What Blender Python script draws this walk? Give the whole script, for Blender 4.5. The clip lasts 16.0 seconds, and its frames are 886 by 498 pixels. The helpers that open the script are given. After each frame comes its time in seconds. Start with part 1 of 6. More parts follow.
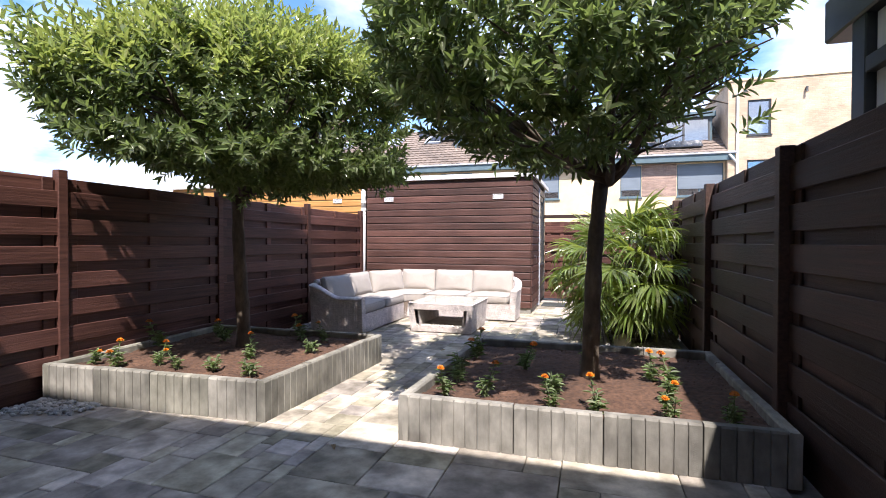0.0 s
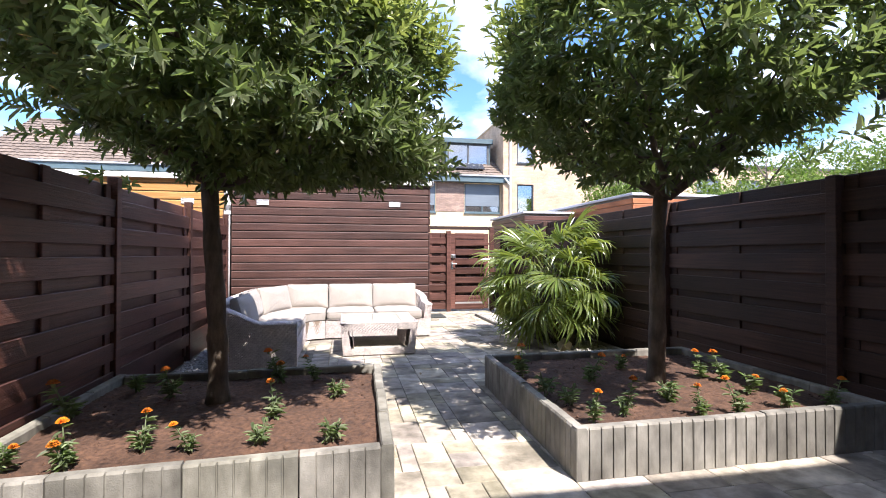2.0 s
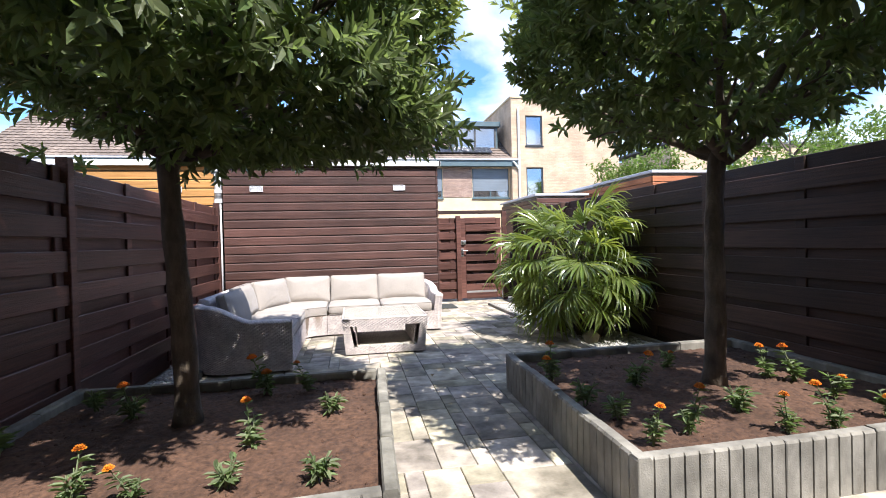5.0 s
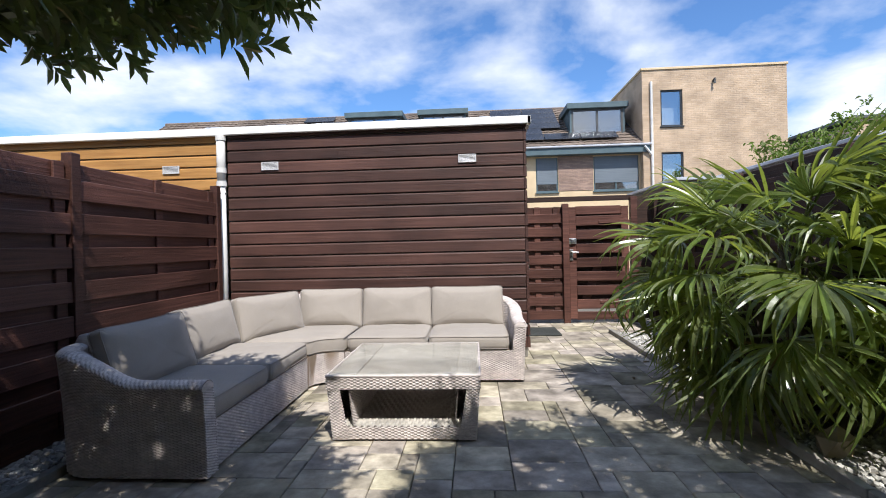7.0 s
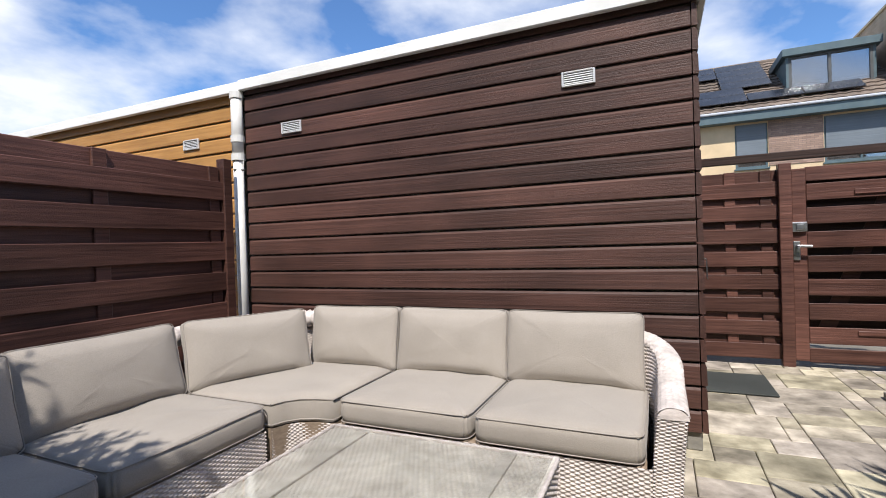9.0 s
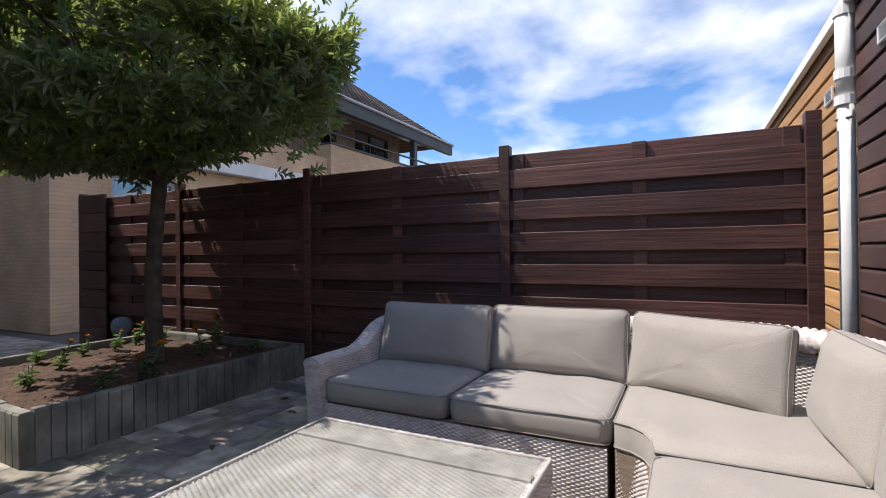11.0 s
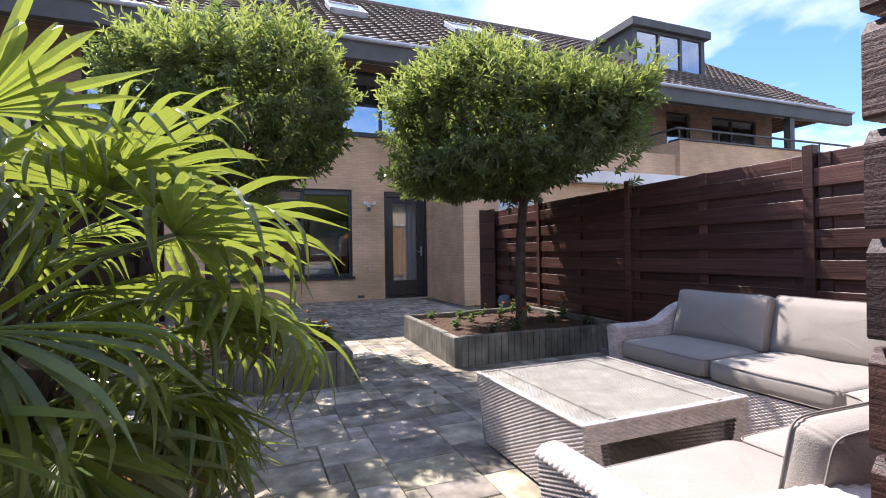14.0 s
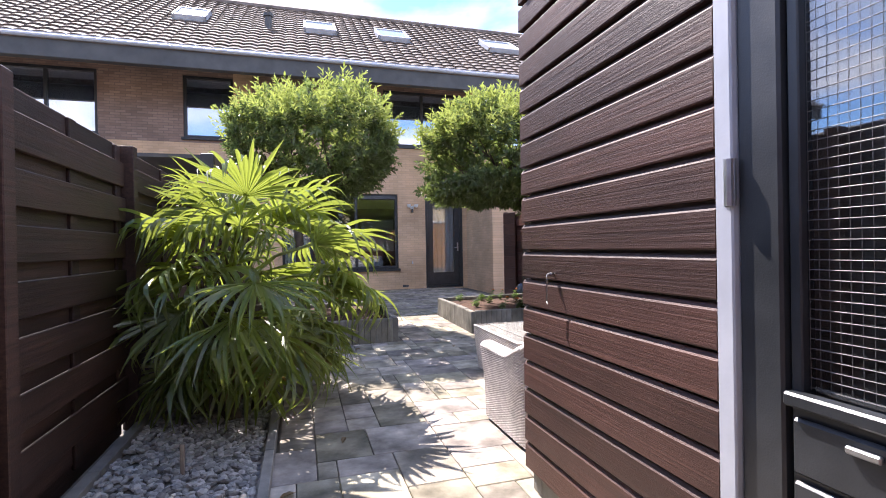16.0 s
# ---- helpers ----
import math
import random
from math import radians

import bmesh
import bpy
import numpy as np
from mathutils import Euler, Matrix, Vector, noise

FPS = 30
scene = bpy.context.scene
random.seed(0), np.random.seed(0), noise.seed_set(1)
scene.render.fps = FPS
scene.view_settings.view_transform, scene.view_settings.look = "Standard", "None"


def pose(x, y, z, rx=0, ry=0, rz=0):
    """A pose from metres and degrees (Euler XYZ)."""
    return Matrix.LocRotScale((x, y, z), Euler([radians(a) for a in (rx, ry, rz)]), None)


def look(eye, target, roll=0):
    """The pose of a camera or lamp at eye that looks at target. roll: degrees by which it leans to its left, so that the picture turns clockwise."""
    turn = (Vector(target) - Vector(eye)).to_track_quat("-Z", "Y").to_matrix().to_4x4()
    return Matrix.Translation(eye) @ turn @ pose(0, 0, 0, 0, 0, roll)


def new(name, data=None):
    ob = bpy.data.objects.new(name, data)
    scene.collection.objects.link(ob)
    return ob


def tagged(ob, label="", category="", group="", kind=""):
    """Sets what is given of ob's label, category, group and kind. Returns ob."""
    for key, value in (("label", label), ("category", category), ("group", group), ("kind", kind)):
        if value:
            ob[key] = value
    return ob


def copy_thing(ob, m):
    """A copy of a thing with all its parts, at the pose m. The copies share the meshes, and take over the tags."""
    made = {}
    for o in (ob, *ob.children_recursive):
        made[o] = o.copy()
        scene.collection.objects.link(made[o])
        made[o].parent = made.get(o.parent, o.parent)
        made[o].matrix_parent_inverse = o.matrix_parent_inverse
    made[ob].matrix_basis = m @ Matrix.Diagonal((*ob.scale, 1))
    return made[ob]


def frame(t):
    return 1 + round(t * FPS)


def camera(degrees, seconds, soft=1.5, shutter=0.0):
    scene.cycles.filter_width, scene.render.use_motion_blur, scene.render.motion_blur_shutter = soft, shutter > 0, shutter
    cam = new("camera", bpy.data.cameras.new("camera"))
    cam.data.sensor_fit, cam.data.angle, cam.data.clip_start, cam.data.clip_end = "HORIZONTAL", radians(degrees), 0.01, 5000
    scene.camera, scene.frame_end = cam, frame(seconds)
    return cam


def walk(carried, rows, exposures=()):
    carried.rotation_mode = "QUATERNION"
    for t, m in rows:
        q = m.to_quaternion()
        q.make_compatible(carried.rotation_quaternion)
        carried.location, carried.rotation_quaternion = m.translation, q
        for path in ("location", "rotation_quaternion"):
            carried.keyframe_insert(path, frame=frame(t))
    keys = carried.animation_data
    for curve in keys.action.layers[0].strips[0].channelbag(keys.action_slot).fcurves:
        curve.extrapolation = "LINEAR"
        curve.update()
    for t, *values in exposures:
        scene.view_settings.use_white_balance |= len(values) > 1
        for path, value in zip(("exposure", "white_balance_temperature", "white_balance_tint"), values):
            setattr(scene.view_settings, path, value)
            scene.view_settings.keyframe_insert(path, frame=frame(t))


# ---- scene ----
cam = camera(85.1, 16.0, 1.0)
METRES, EYE, TILT, LEAN, TURN = 14.7, 1.24, 0.0, 0.0, 17.1
ROWS = [
    (0.0, 0.0, 0.0, 0.0, 0.0, -0.81, -0.15),
    (0.5, -0.036, 0.0281, -0.0001, -0.12, -0.85, -0.39),
    (1.0, -0.0733, 0.0502, 0.0001, -5.05, -0.37, -0.24),
    (1.5, -0.1068, 0.0655, 0.0, -18.28, -0.04, 0.05),
    (2.0, -0.1466, 0.0726, -0.0011, -28.59, 0.62, -0.09),
    (2.5, -0.1822, 0.0657, 0.0016, -31.51, 0.57, 0.83),
    (3.0, -0.1996, 0.0546, 0.0003, -31.62, 0.22, 1.34),
    (3.5, -0.2047, 0.0493, 0.0011, -31.65, -0.08, 1.52),
    (6.0, -0.0591, 0.1858, -0.005, -19.05, -0.99, 1.63),
    (6.5, -0.0406, 0.2227, -0.0047, -14.15, -0.7, 1.59),
    (7.0, -0.0302, 0.2531, -0.0057, -13.4, -0.38, 1.35),
    (7.5, -0.0248, 0.2714, -0.0059, -13.68, -0.06, 1.46),
    (8.0, -0.0084, 0.3028, -0.0062, -13.83, -0.68, 1.71),
    (8.5, 0.0118, 0.3442, -0.0067, -8.76, -0.73, 1.72),
    (9.0, 0.0349, 0.3847, -0.0077, 7.12, -0.49, 1.87),
    (9.5, 0.0494, 0.4213, -0.0093, 31.31, -0.14, 1.68),
    (10.0, 0.0589, 0.4554, -0.0105, 59.36, 0.18, 1.35),
    (12.5, 0.1437, 0.5526, -0.012, 131.49, -0.14, 0.52),
    (13.0, 0.1444, 0.5559, -0.0127, 137.14, -0.34, 0.81),
    (13.5, 0.1448, 0.5584, -0.0131, 139.71, -0.29, 0.88),
    (14.0, 0.1537, 0.5728, -0.0109, 141.11, 0.39, 0.94),
    (14.5, 0.1729, 0.5953, -0.0109, 143.86, 0.42, 0.89),
    (15.0, 0.1876, 0.6245, -0.0098, 145.06, 0.44, 1.11),
    (15.5, 0.2021, 0.6551, -0.0094, 146.29, 0.2, 1.14),
    (16.0, 0.2088, 0.6766, -0.0084, 146.48, -0.23, 1.04),
]
EXPOSURES = [(0.0, 1.29, 6390, 16.5), (2.0, 1.42, 6390, 16.5), (3.4, 1.27, 6340, 13.5), (6.0, 1.11, 6240, 12.5), (7.0, 0.42, 6340, 10.5), (8.0, 0.3, 6490, 10.5), (9.0, 0.35, 6540, 10.5), (10.0, 0.32, 6540, 10.5), (12.5, 0.87, 6290, 16.5), (13.5, 1.04, 6390, 17.5), (14.5, 1.23, 6440, 19.5), (16.0, 1.56, 6490, 20.5)]
walk(cam, [(t, pose(0, 0, EYE, TILT, LEAN, TURN) @ pose(METRES * x, METRES * y, METRES * z, 90 + pitch, roll, yaw)) for t, x, y, z, yaw, pitch, roll in ROWS], EXPOSURES)

# ---- world, sun, exposure ----
SUN = Vector((0.24, -0.66, 1.0)).normalized()
sun = new("sun", bpy.data.lights.new("sun", "SUN"))
sun.data.energy, sun.data.angle, sun.data.color = 5.0, radians(0.55), (1.0, 0.955, 0.89)
sun.matrix_world = look(SUN * 30, (0, 0, 0))

world = bpy.data.worlds.new("sky")
scene.world = world
world.use_nodes = True
wn, wl = world.node_tree.nodes, world.node_tree.links
wn.clear()
sky = wn.new("ShaderNodeTexSky")
sky.sky_type, sky.sun_disc = "NISHITA", False
sky.sun_elevation, sky.sun_rotation = math.asin(SUN.z), math.atan2(SUN.x, SUN.y)
sky.air_density, sky.dust_density, sky.ozone_density = 1.0, 0.4, 2.0
wcoord = wn.new("ShaderNodeTexCoord")
wsep, wdiv, wadd, wcomb = wn.new("ShaderNodeSeparateXYZ"), wn.new("ShaderNodeMath"), wn.new("ShaderNodeMath"), wn.new("ShaderNodeVectorMath")
wl.new(wcoord.outputs["Generated"], wsep.inputs[0])
wadd.operation, wadd.inputs[1].default_value = "ADD", 0.22
wl.new(wsep.outputs[2], wadd.inputs[0])
wdiv.operation = "DIVIDE"
wdiv.inputs[0].default_value = 1.0
wl.new(wadd.outputs[0], wdiv.inputs[1])
wcomb.operation = "SCALE"
wl.new(wcoord.outputs["Generated"], wcomb.inputs[0])
wl.new(wdiv.outputs[0], wcomb.inputs["Scale"])
cloud = wn.new("ShaderNodeTexNoise")
cloud.inputs["Scale"].default_value, cloud.inputs["Detail"].default_value = 1.7, 8.0
cloud.inputs["Roughness"].default_value, cloud.inputs["Distortion"].default_value = 0.52, 0.15
wl.new(wcomb.outputs[0], cloud.inputs["Vector"])
wramp = wn.new("ShaderNodeValToRGB")
wramp.color_ramp.elements[0].position, wramp.color_ramp.elements[1].position = 0.43, 0.64
wl.new(cloud.outputs["Fac"], wramp.inputs[0])
wmix = wn.new("ShaderNodeMix")
wmix.data_type = "RGBA"
wmix.inputs["B"].default_value = (6.9, 7.3, 8.1, 1)
wl.new(wramp.outputs[0], wmix.inputs["Factor"])
wtone = wn.new("ShaderNodeMix")
wtone.data_type, wtone.blend_type = "RGBA", "MULTIPLY"
wtone.inputs["Factor"].default_value = 1.0
wtone.inputs["B"].default_value = (0.73, 1.0, 1.31, 1)
wl.new(sky.outputs[0], wtone.inputs["A"])
wl.new(wtone.outputs["Result"], wmix.inputs["A"])
wback, wout = wn.new("ShaderNodeBackground"), wn.new("ShaderNodeOutputWorld")
wback.inputs["Strength"].default_value = 0.111
wl.new(wmix.outputs["Result"], wback.inputs["Color"])
wl.new(wback.outputs[0], wout.inputs[0])

# ---- materials ----


def surface(name, dark, light, rough=0.75, scale=(6, 6, 6), detail=5.0, stain=0.35, stain_scale=1.3, bump=0.25, fine=70.0, rand=0.0, metal=0.0, spec=0.4, islands=False, sheen=0.0, hue=0.0, rough_var=0.12, warp=0.0):
    """A weathered surface: grain between two colours, broad stains, fine relief; rand varies it from piece to piece."""
    m = bpy.data.materials.new(name)
    m.use_nodes = True
    n, k = m.node_tree.nodes, m.node_tree.links
    b = n["Principled BSDF"]
    co, info = n.new("ShaderNodeTexCoord"), n.new("ShaderNodeObjectInfo")
    chance = info.outputs["Random"]
    if islands:
        chance = n.new("ShaderNodeNewGeometry").outputs["Random Per Island"]
    off = n.new("ShaderNodeVectorMath")
    off.operation = "MULTIPLY_ADD"
    k.new(chance, off.inputs[0])
    off.inputs[1].default_value = (41.0, 23.0, 17.0) if rand else (0, 0, 0)
    k.new(co.outputs["Object"], off.inputs[2])
    mp = n.new("ShaderNodeMapping")
    mp.inputs["Scale"].default_value = scale
    k.new(off.outputs[0], mp.inputs[0])
    g = n.new("ShaderNodeTexNoise")
    g.inputs["Scale"].default_value, g.inputs["Detail"].default_value, g.inputs["Roughness"].default_value = 1.0, detail, 0.62
    g.inputs["Distortion"].default_value = warp
    k.new(mp.outputs[0], g.inputs["Vector"])
    r = n.new("ShaderNodeValToRGB")
    r.color_ramp.elements[0].position, r.color_ramp.elements[1].position = 0.3, 0.72
    r.color_ramp.elements[0].color, r.color_ramp.elements[1].color = (*dark, 1), (*light, 1)
    k.new(g.outputs["Fac"], r.inputs[0])
    s = n.new("ShaderNodeTexNoise")
    s.inputs["Scale"].default_value, s.inputs["Detail"].default_value = stain_scale, 4.0
    k.new(off.outputs[0], s.inputs["Vector"])
    rng = n.new("ShaderNodeMapRange")
    rng.inputs["From Min"].default_value, rng.inputs["From Max"].default_value = 0.3, 0.7
    rng.inputs["To Min"].default_value, rng.inputs["To Max"].default_value = 1 - stain, 1 + stain * 0.5
    k.new(s.outputs["Fac"], rng.inputs[0])
    hsv = n.new("ShaderNodeHueSaturation")
    k.new(r.outputs[0], hsv.inputs["Color"])
    last = rng.outputs[0]
    if rand:
        vary = n.new("ShaderNodeMapRange")
        vary.inputs["To Min"].default_value, vary.inputs["To Max"].default_value = 1 - rand, 1 + rand
        k.new(chance, vary.inputs[0])
        mul = n.new("ShaderNodeMath")
        mul.operation = "MULTIPLY"
        k.new(last, mul.inputs[0])
        k.new(vary.outputs[0], mul.inputs[1])
        last = mul.outputs[0]
    if hue:
        wh = n.new("ShaderNodeTexWhiteNoise")
        wh.noise_dimensions = "1D"
        k.new(chance, wh.inputs["W"])
        hr = n.new("ShaderNodeMapRange")
        hr.inputs["To Min"].default_value, hr.inputs["To Max"].default_value = 0.5 - hue, 0.5 + hue
        k.new(wh.outputs["Value"], hr.inputs[0])
        k.new(hr.outputs[0], hsv.inputs["Hue"])
        sr = n.new("ShaderNodeMapRange")
        sr.inputs["To Min"].default_value, sr.inputs["To Max"].default_value = 1 - hue * 12, 1 + hue * 8
        k.new(wh.outputs["Value"], sr.inputs[0])
        k.new(sr.outputs[0], hsv.inputs["Saturation"])
    k.new(last, hsv.inputs["Value"])
    k.new(hsv.outputs[0], b.inputs["Base Color"])
    rr = n.new("ShaderNodeMapRange")
    rr.inputs["To Min"].default_value, rr.inputs["To Max"].default_value = max(0.03, rough - rough_var), min(1, rough + rough_var)
    k.new(g.outputs["Fac"], rr.inputs[0])
    k.new(rr.outputs[0], b.inputs["Roughness"])
    b.inputs["Metallic"].default_value, b.inputs["Specular IOR Level"].default_value = metal, spec
    b.inputs["Sheen Weight"].default_value = sheen
    if bump:
        f = n.new("ShaderNodeTexNoise")
        f.inputs["Scale"].default_value, f.inputs["Detail"].default_value = fine, 3.0
        k.new(off.outputs[0], f.inputs["Vector"])
        mx = n.new("ShaderNodeMath")
        mx.operation = "MULTIPLY_ADD"
        mx.inputs[1].default_value = 0.45
        k.new(f.outputs["Fac"], mx.inputs[0])
        k.new(g.outputs["Fac"], mx.inputs[2])
        bp = n.new("ShaderNodeBump")
        bp.inputs["Strength"].default_value, bp.inputs["Distance"].default_value = bump, 0.01
        k.new(mx.outputs[0], bp.inputs["Height"])
        k.new(bp.outputs[0], b.inputs["Normal"])
    return m


def brickwork(name, one, two, mortar, axis="x", size=(0.22, 0.0625)):
    """Facing bricks too far off to be pieces: courses with recessed mortar."""
    m = surface(name, one, two, 0.85, (3, 3, 3), stain=0.25, bump=0)
    n, k = m.node_tree.nodes, m.node_tree.links
    b = n["Principled BSDF"]
    co, sp, cb = n.new("ShaderNodeTexCoord"), n.new("ShaderNodeSeparateXYZ"), n.new("ShaderNodeCombineXYZ")
    k.new(co.outputs["Object"], sp.inputs[0])
    k.new(sp.outputs[0 if axis == "x" else 1], cb.inputs[0])
    k.new(sp.outputs[2], cb.inputs[1])
    t = n.new("ShaderNodeTexBrick")
    t.inputs["Scale"].default_value = 1.0
    t.inputs["Brick Width"].default_value, t.inputs["Row Height"].default_value = size
    t.inputs["Mortar Size"].default_value, t.inputs["Mortar Smooth"].default_value = 0.006, 0.3
    t.inputs["Color1"].default_value, t.inputs["Color2"].default_value, t.inputs["Mortar"].default_value = (*one, 1), (*two, 1), (*mortar, 1)
    k.new(cb.outputs[0], t.inputs["Vector"])
    hsv = [q for q in n if q.type == "HUE_SAT"][0]
    k.new(t.outputs["Color"], hsv.inputs["Color"])
    bp = n.new("ShaderNodeBump")
    bp.invert = True
    bp.inputs["Strength"].default_value, bp.inputs["Distance"].default_value = 0.7, 0.008
    k.new(t.outputs["Fac"], bp.inputs["Height"])
    k.new(bp.outputs[0], b.inputs["Normal"])
    return m


def glazing(name, tint=(0.8, 0.85, 0.88), clear=0.6, rough=0.02, mirror=0.14, top=1.0):
    """Window glass: part mirror by Fresnel, part clear."""
    m = bpy.data.materials.new(name)
    m.use_nodes = True
    n, k = m.node_tree.nodes, m.node_tree.links
    n.remove(n["Principled BSDF"])
    gl, tr, mx, fr = n.new("ShaderNodeBsdfGlossy"), n.new("ShaderNodeBsdfTransparent"), n.new("ShaderNodeMixShader"), n.new("ShaderNodeMapRange")
    lw = n.new("ShaderNodeLayerWeight")
    lw.inputs["Blend"].default_value = 0.22
    gl.inputs["Roughness"].default_value = rough
    tr.inputs["Color"].default_value = (*[c * clear for c in tint], 1)
    fr.inputs["To Min"].default_value, fr.inputs["To Max"].default_value = mirror, top
    k.new(lw.outputs["Facing"], fr.inputs[0])
    k.new(fr.outputs[0], mx.inputs[0])
    k.new(tr.outputs[0], mx.inputs[1])
    k.new(gl.outputs[0], mx.inputs[2])
    k.new(mx.outputs[0], n["Material Output"].inputs[0])
    return m


def foliage(name, dark, light, back, rough=0.38, passing=0.42, spec=0.55):
    """Leaves: a glossy side and light that comes through the blade."""
    m = surface(name, dark, light, rough, (9, 9, 9), stain=0.3, bump=0, rand=0.35, islands=True, spec=spec, hue=0.02)
    n, k = m.node_tree.nodes, m.node_tree.links
    b = n["Principled BSDF"]
    tl, mx = n.new("ShaderNodeBsdfTranslucent"), n.new("ShaderNodeMixShader")
    tl.inputs["Color"].default_value = (*back, 1)
    mx.inputs[0].default_value = passing
    k.new(b.outputs[0], mx.inputs[1])
    k.new(tl.outputs[0], mx.inputs[2])
    k.new(mx.outputs[0], n["Material Output"].inputs[0])
    return m


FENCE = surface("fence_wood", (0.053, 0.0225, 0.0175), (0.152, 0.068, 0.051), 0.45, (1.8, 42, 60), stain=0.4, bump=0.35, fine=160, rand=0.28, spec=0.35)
# same grain as the fence wood, but darker, less red and rougher
FENCE_DARK = surface("dark_fence_wood", (0.023, 0.012, 0.0088), (0.066, 0.0345, 0.0255), 0.6, (1.8, 42, 60), stain=0.45, bump=0.35, fine=160, rand=0.3, spec=0.3)
CLAD = surface("cladding_wood", (0.04, 0.0185, 0.0142), (0.1, 0.0455, 0.0345), 0.52, (1.3, 80, 110), 8.0, stain=0.45, bump=0.34, fine=240, rand=0.28, spec=0.36, warp=0.7)
OCHRE = surface("ochre_wood", (0.34, 0.16, 0.045), (0.52, 0.28, 0.09), 0.55, (1.6, 26, 40), stain=0.25, bump=0.3, fine=150, rand=0.12)
CEDAR = surface("cedar_wood", (0.3, 0.1, 0.04), (0.45, 0.17, 0.07), 0.6, (1.6, 26, 40), stain=0.3, bump=0.3, fine=150, rand=0.2)
PAVER = surface("paver_stone", (0.23, 0.2, 0.153), (0.54, 0.478, 0.38), 0.8, (7, 7, 7), 9.0, stain=0.5, stain_scale=4.5, bump=0.3, fine=90, rand=0.3, hue=0.02, spec=0.12)
PAVER_REST = surface("paver_stone_terrace", (0.23, 0.2, 0.153), (0.54, 0.478, 0.38), 0.8, (7, 7, 7), 9.0, stain=0.5, stain_scale=4.5, bump=0.3, fine=90, rand=0.3, islands=True, hue=0.02, spec=0.12)
JOINT = surface("joint_sand", (0.12, 0.11, 0.095), (0.2, 0.185, 0.155), 0.95, (30, 30, 30), bump=0.4)
EARTH = surface("earth_ground", (0.12, 0.11, 0.09), (0.2, 0.18, 0.15), 0.95, (1, 1, 1))
SLAB = surface("grey_concrete", (0.125, 0.117, 0.094), (0.285, 0.27, 0.225), 0.85, (9, 9, 4), 8.0, stain=0.52, stain_scale=3.0, bump=0.45, fine=140, rand=0.13, hue=0.01)
KERB = surface("kerb_concrete", (0.2, 0.19, 0.17), (0.34, 0.32, 0.28), 0.9, (9, 9, 9), stain=0.4, bump=0.4, fine=120, rand=0.15)
SOIL = surface("soil", (0.034, 0.0172, 0.0105), (0.132, 0.07, 0.042), 0.97, (34, 34, 34), 8.0, stain=0.35, stain_scale=3, bump=0.9, fine=120)
PEBBLE = surface("white_pebble", (0.24, 0.232, 0.21), (0.54, 0.523, 0.48), 0.7, (12, 12, 12), stain=0.2, bump=0.15, rand=0.4, islands=True)
WICKER = surface("grey_wicker", (0.43, 0.38, 0.353), (0.7, 0.628, 0.588), 0.6, (26, 26, 70), stain=0.22, stain_scale=9, bump=0.2, fine=260, spec=0.35)
WICKER_TOP = surface("beige_wicker", (0.35, 0.33, 0.292), (0.57, 0.535, 0.48), 0.6, (26, 26, 70), stain=0.25, stain_scale=5, bump=0.2, fine=260, spec=0.3)
WIRE = surface("dull_wire", (0.07, 0.07, 0.07), (0.12, 0.12, 0.12), 0.5, (20, 20, 20), bump=0)
WICKER_IN = surface("brown_wicker_back", (0.17, 0.125, 0.09), (0.32, 0.245, 0.18), 0.7, (40, 40, 90), bump=0.2)
CLOTH = surface("taupe_fabric", (0.29, 0.259, 0.226), (0.355, 0.317, 0.277), 0.92, (220, 220, 220), 2.0, stain=0.08, stain_scale=4, bump=0.22, fine=600, spec=0.15, sheen=0.15)
PIPING = surface("fabric_piping", (0.27, 0.24, 0.215), (0.33, 0.295, 0.26), 0.9, (200, 200, 200), bump=0)
BARK = surface("bark", (0.055, 0.042, 0.03), (0.15, 0.118, 0.085), 0.9, (22, 22, 7), 7.0, stain=0.45, stain_scale=7, bump=0.8, fine=60)
LAUREL = foliage("laurel_leaf", (0.06, 0.085, 0.039), (0.165, 0.201, 0.09), (0.24, 0.325, 0.085), 0.22, 0.38, 0.75)
YOUNG = foliage("young_laurel_leaf", (0.18, 0.218, 0.055), (0.3, 0.345, 0.1), (0.4, 0.475, 0.11), 0.28)
FROND = foliage("palm_leaf", (0.068, 0.1, 0.033), (0.185, 0.232, 0.075), (0.35, 0.42, 0.06), 0.3, 0.41, 0.75)
FROND_DRY = foliage("dry_palm_leaf", (0.14, 0.1, 0.04), (0.26, 0.18, 0.07), (0.3, 0.2, 0.06), 0.6)
MARI_LEAF = foliage("marigold_leaf", (0.11, 0.15, 0.065), (0.23, 0.29, 0.13), (0.17, 0.27, 0.06), 0.6)
PETAL = surface("orange_petal", (0.6, 0.13, 0.005), (0.8, 0.3, 0.012), 0.7, (60, 60, 60), stain=0.2, bump=0.2, rand=0.2)
FAR_LEAF = foliage("hedge_leaf", (0.085, 0.13, 0.025), (0.19, 0.25, 0.05), (0.2, 0.32, 0.05), 0.5)
WHITE = surface("white_paint", (0.74, 0.74, 0.72), (0.82, 0.82, 0.8), 0.5, (4, 4, 4), stain=0.12, bump=0.05)
PIPE = surface("white_plastic", (0.62, 0.61, 0.58), (0.74, 0.73, 0.7), 0.4, (4, 4, 9), stain=0.18, bump=0.04)
ANTHRA = surface("anthracite_paint", (0.022, 0.025, 0.028), (0.04, 0.044, 0.048), 0.38, (8, 8, 8), stain=0.2, bump=0.1, fine=220, spec=0.5)
GREYTRIM = surface("grey_paint", (0.4, 0.42, 0.46), (0.5, 0.52, 0.56), 0.5, (4, 4, 4), stain=0.12, bump=0.06)
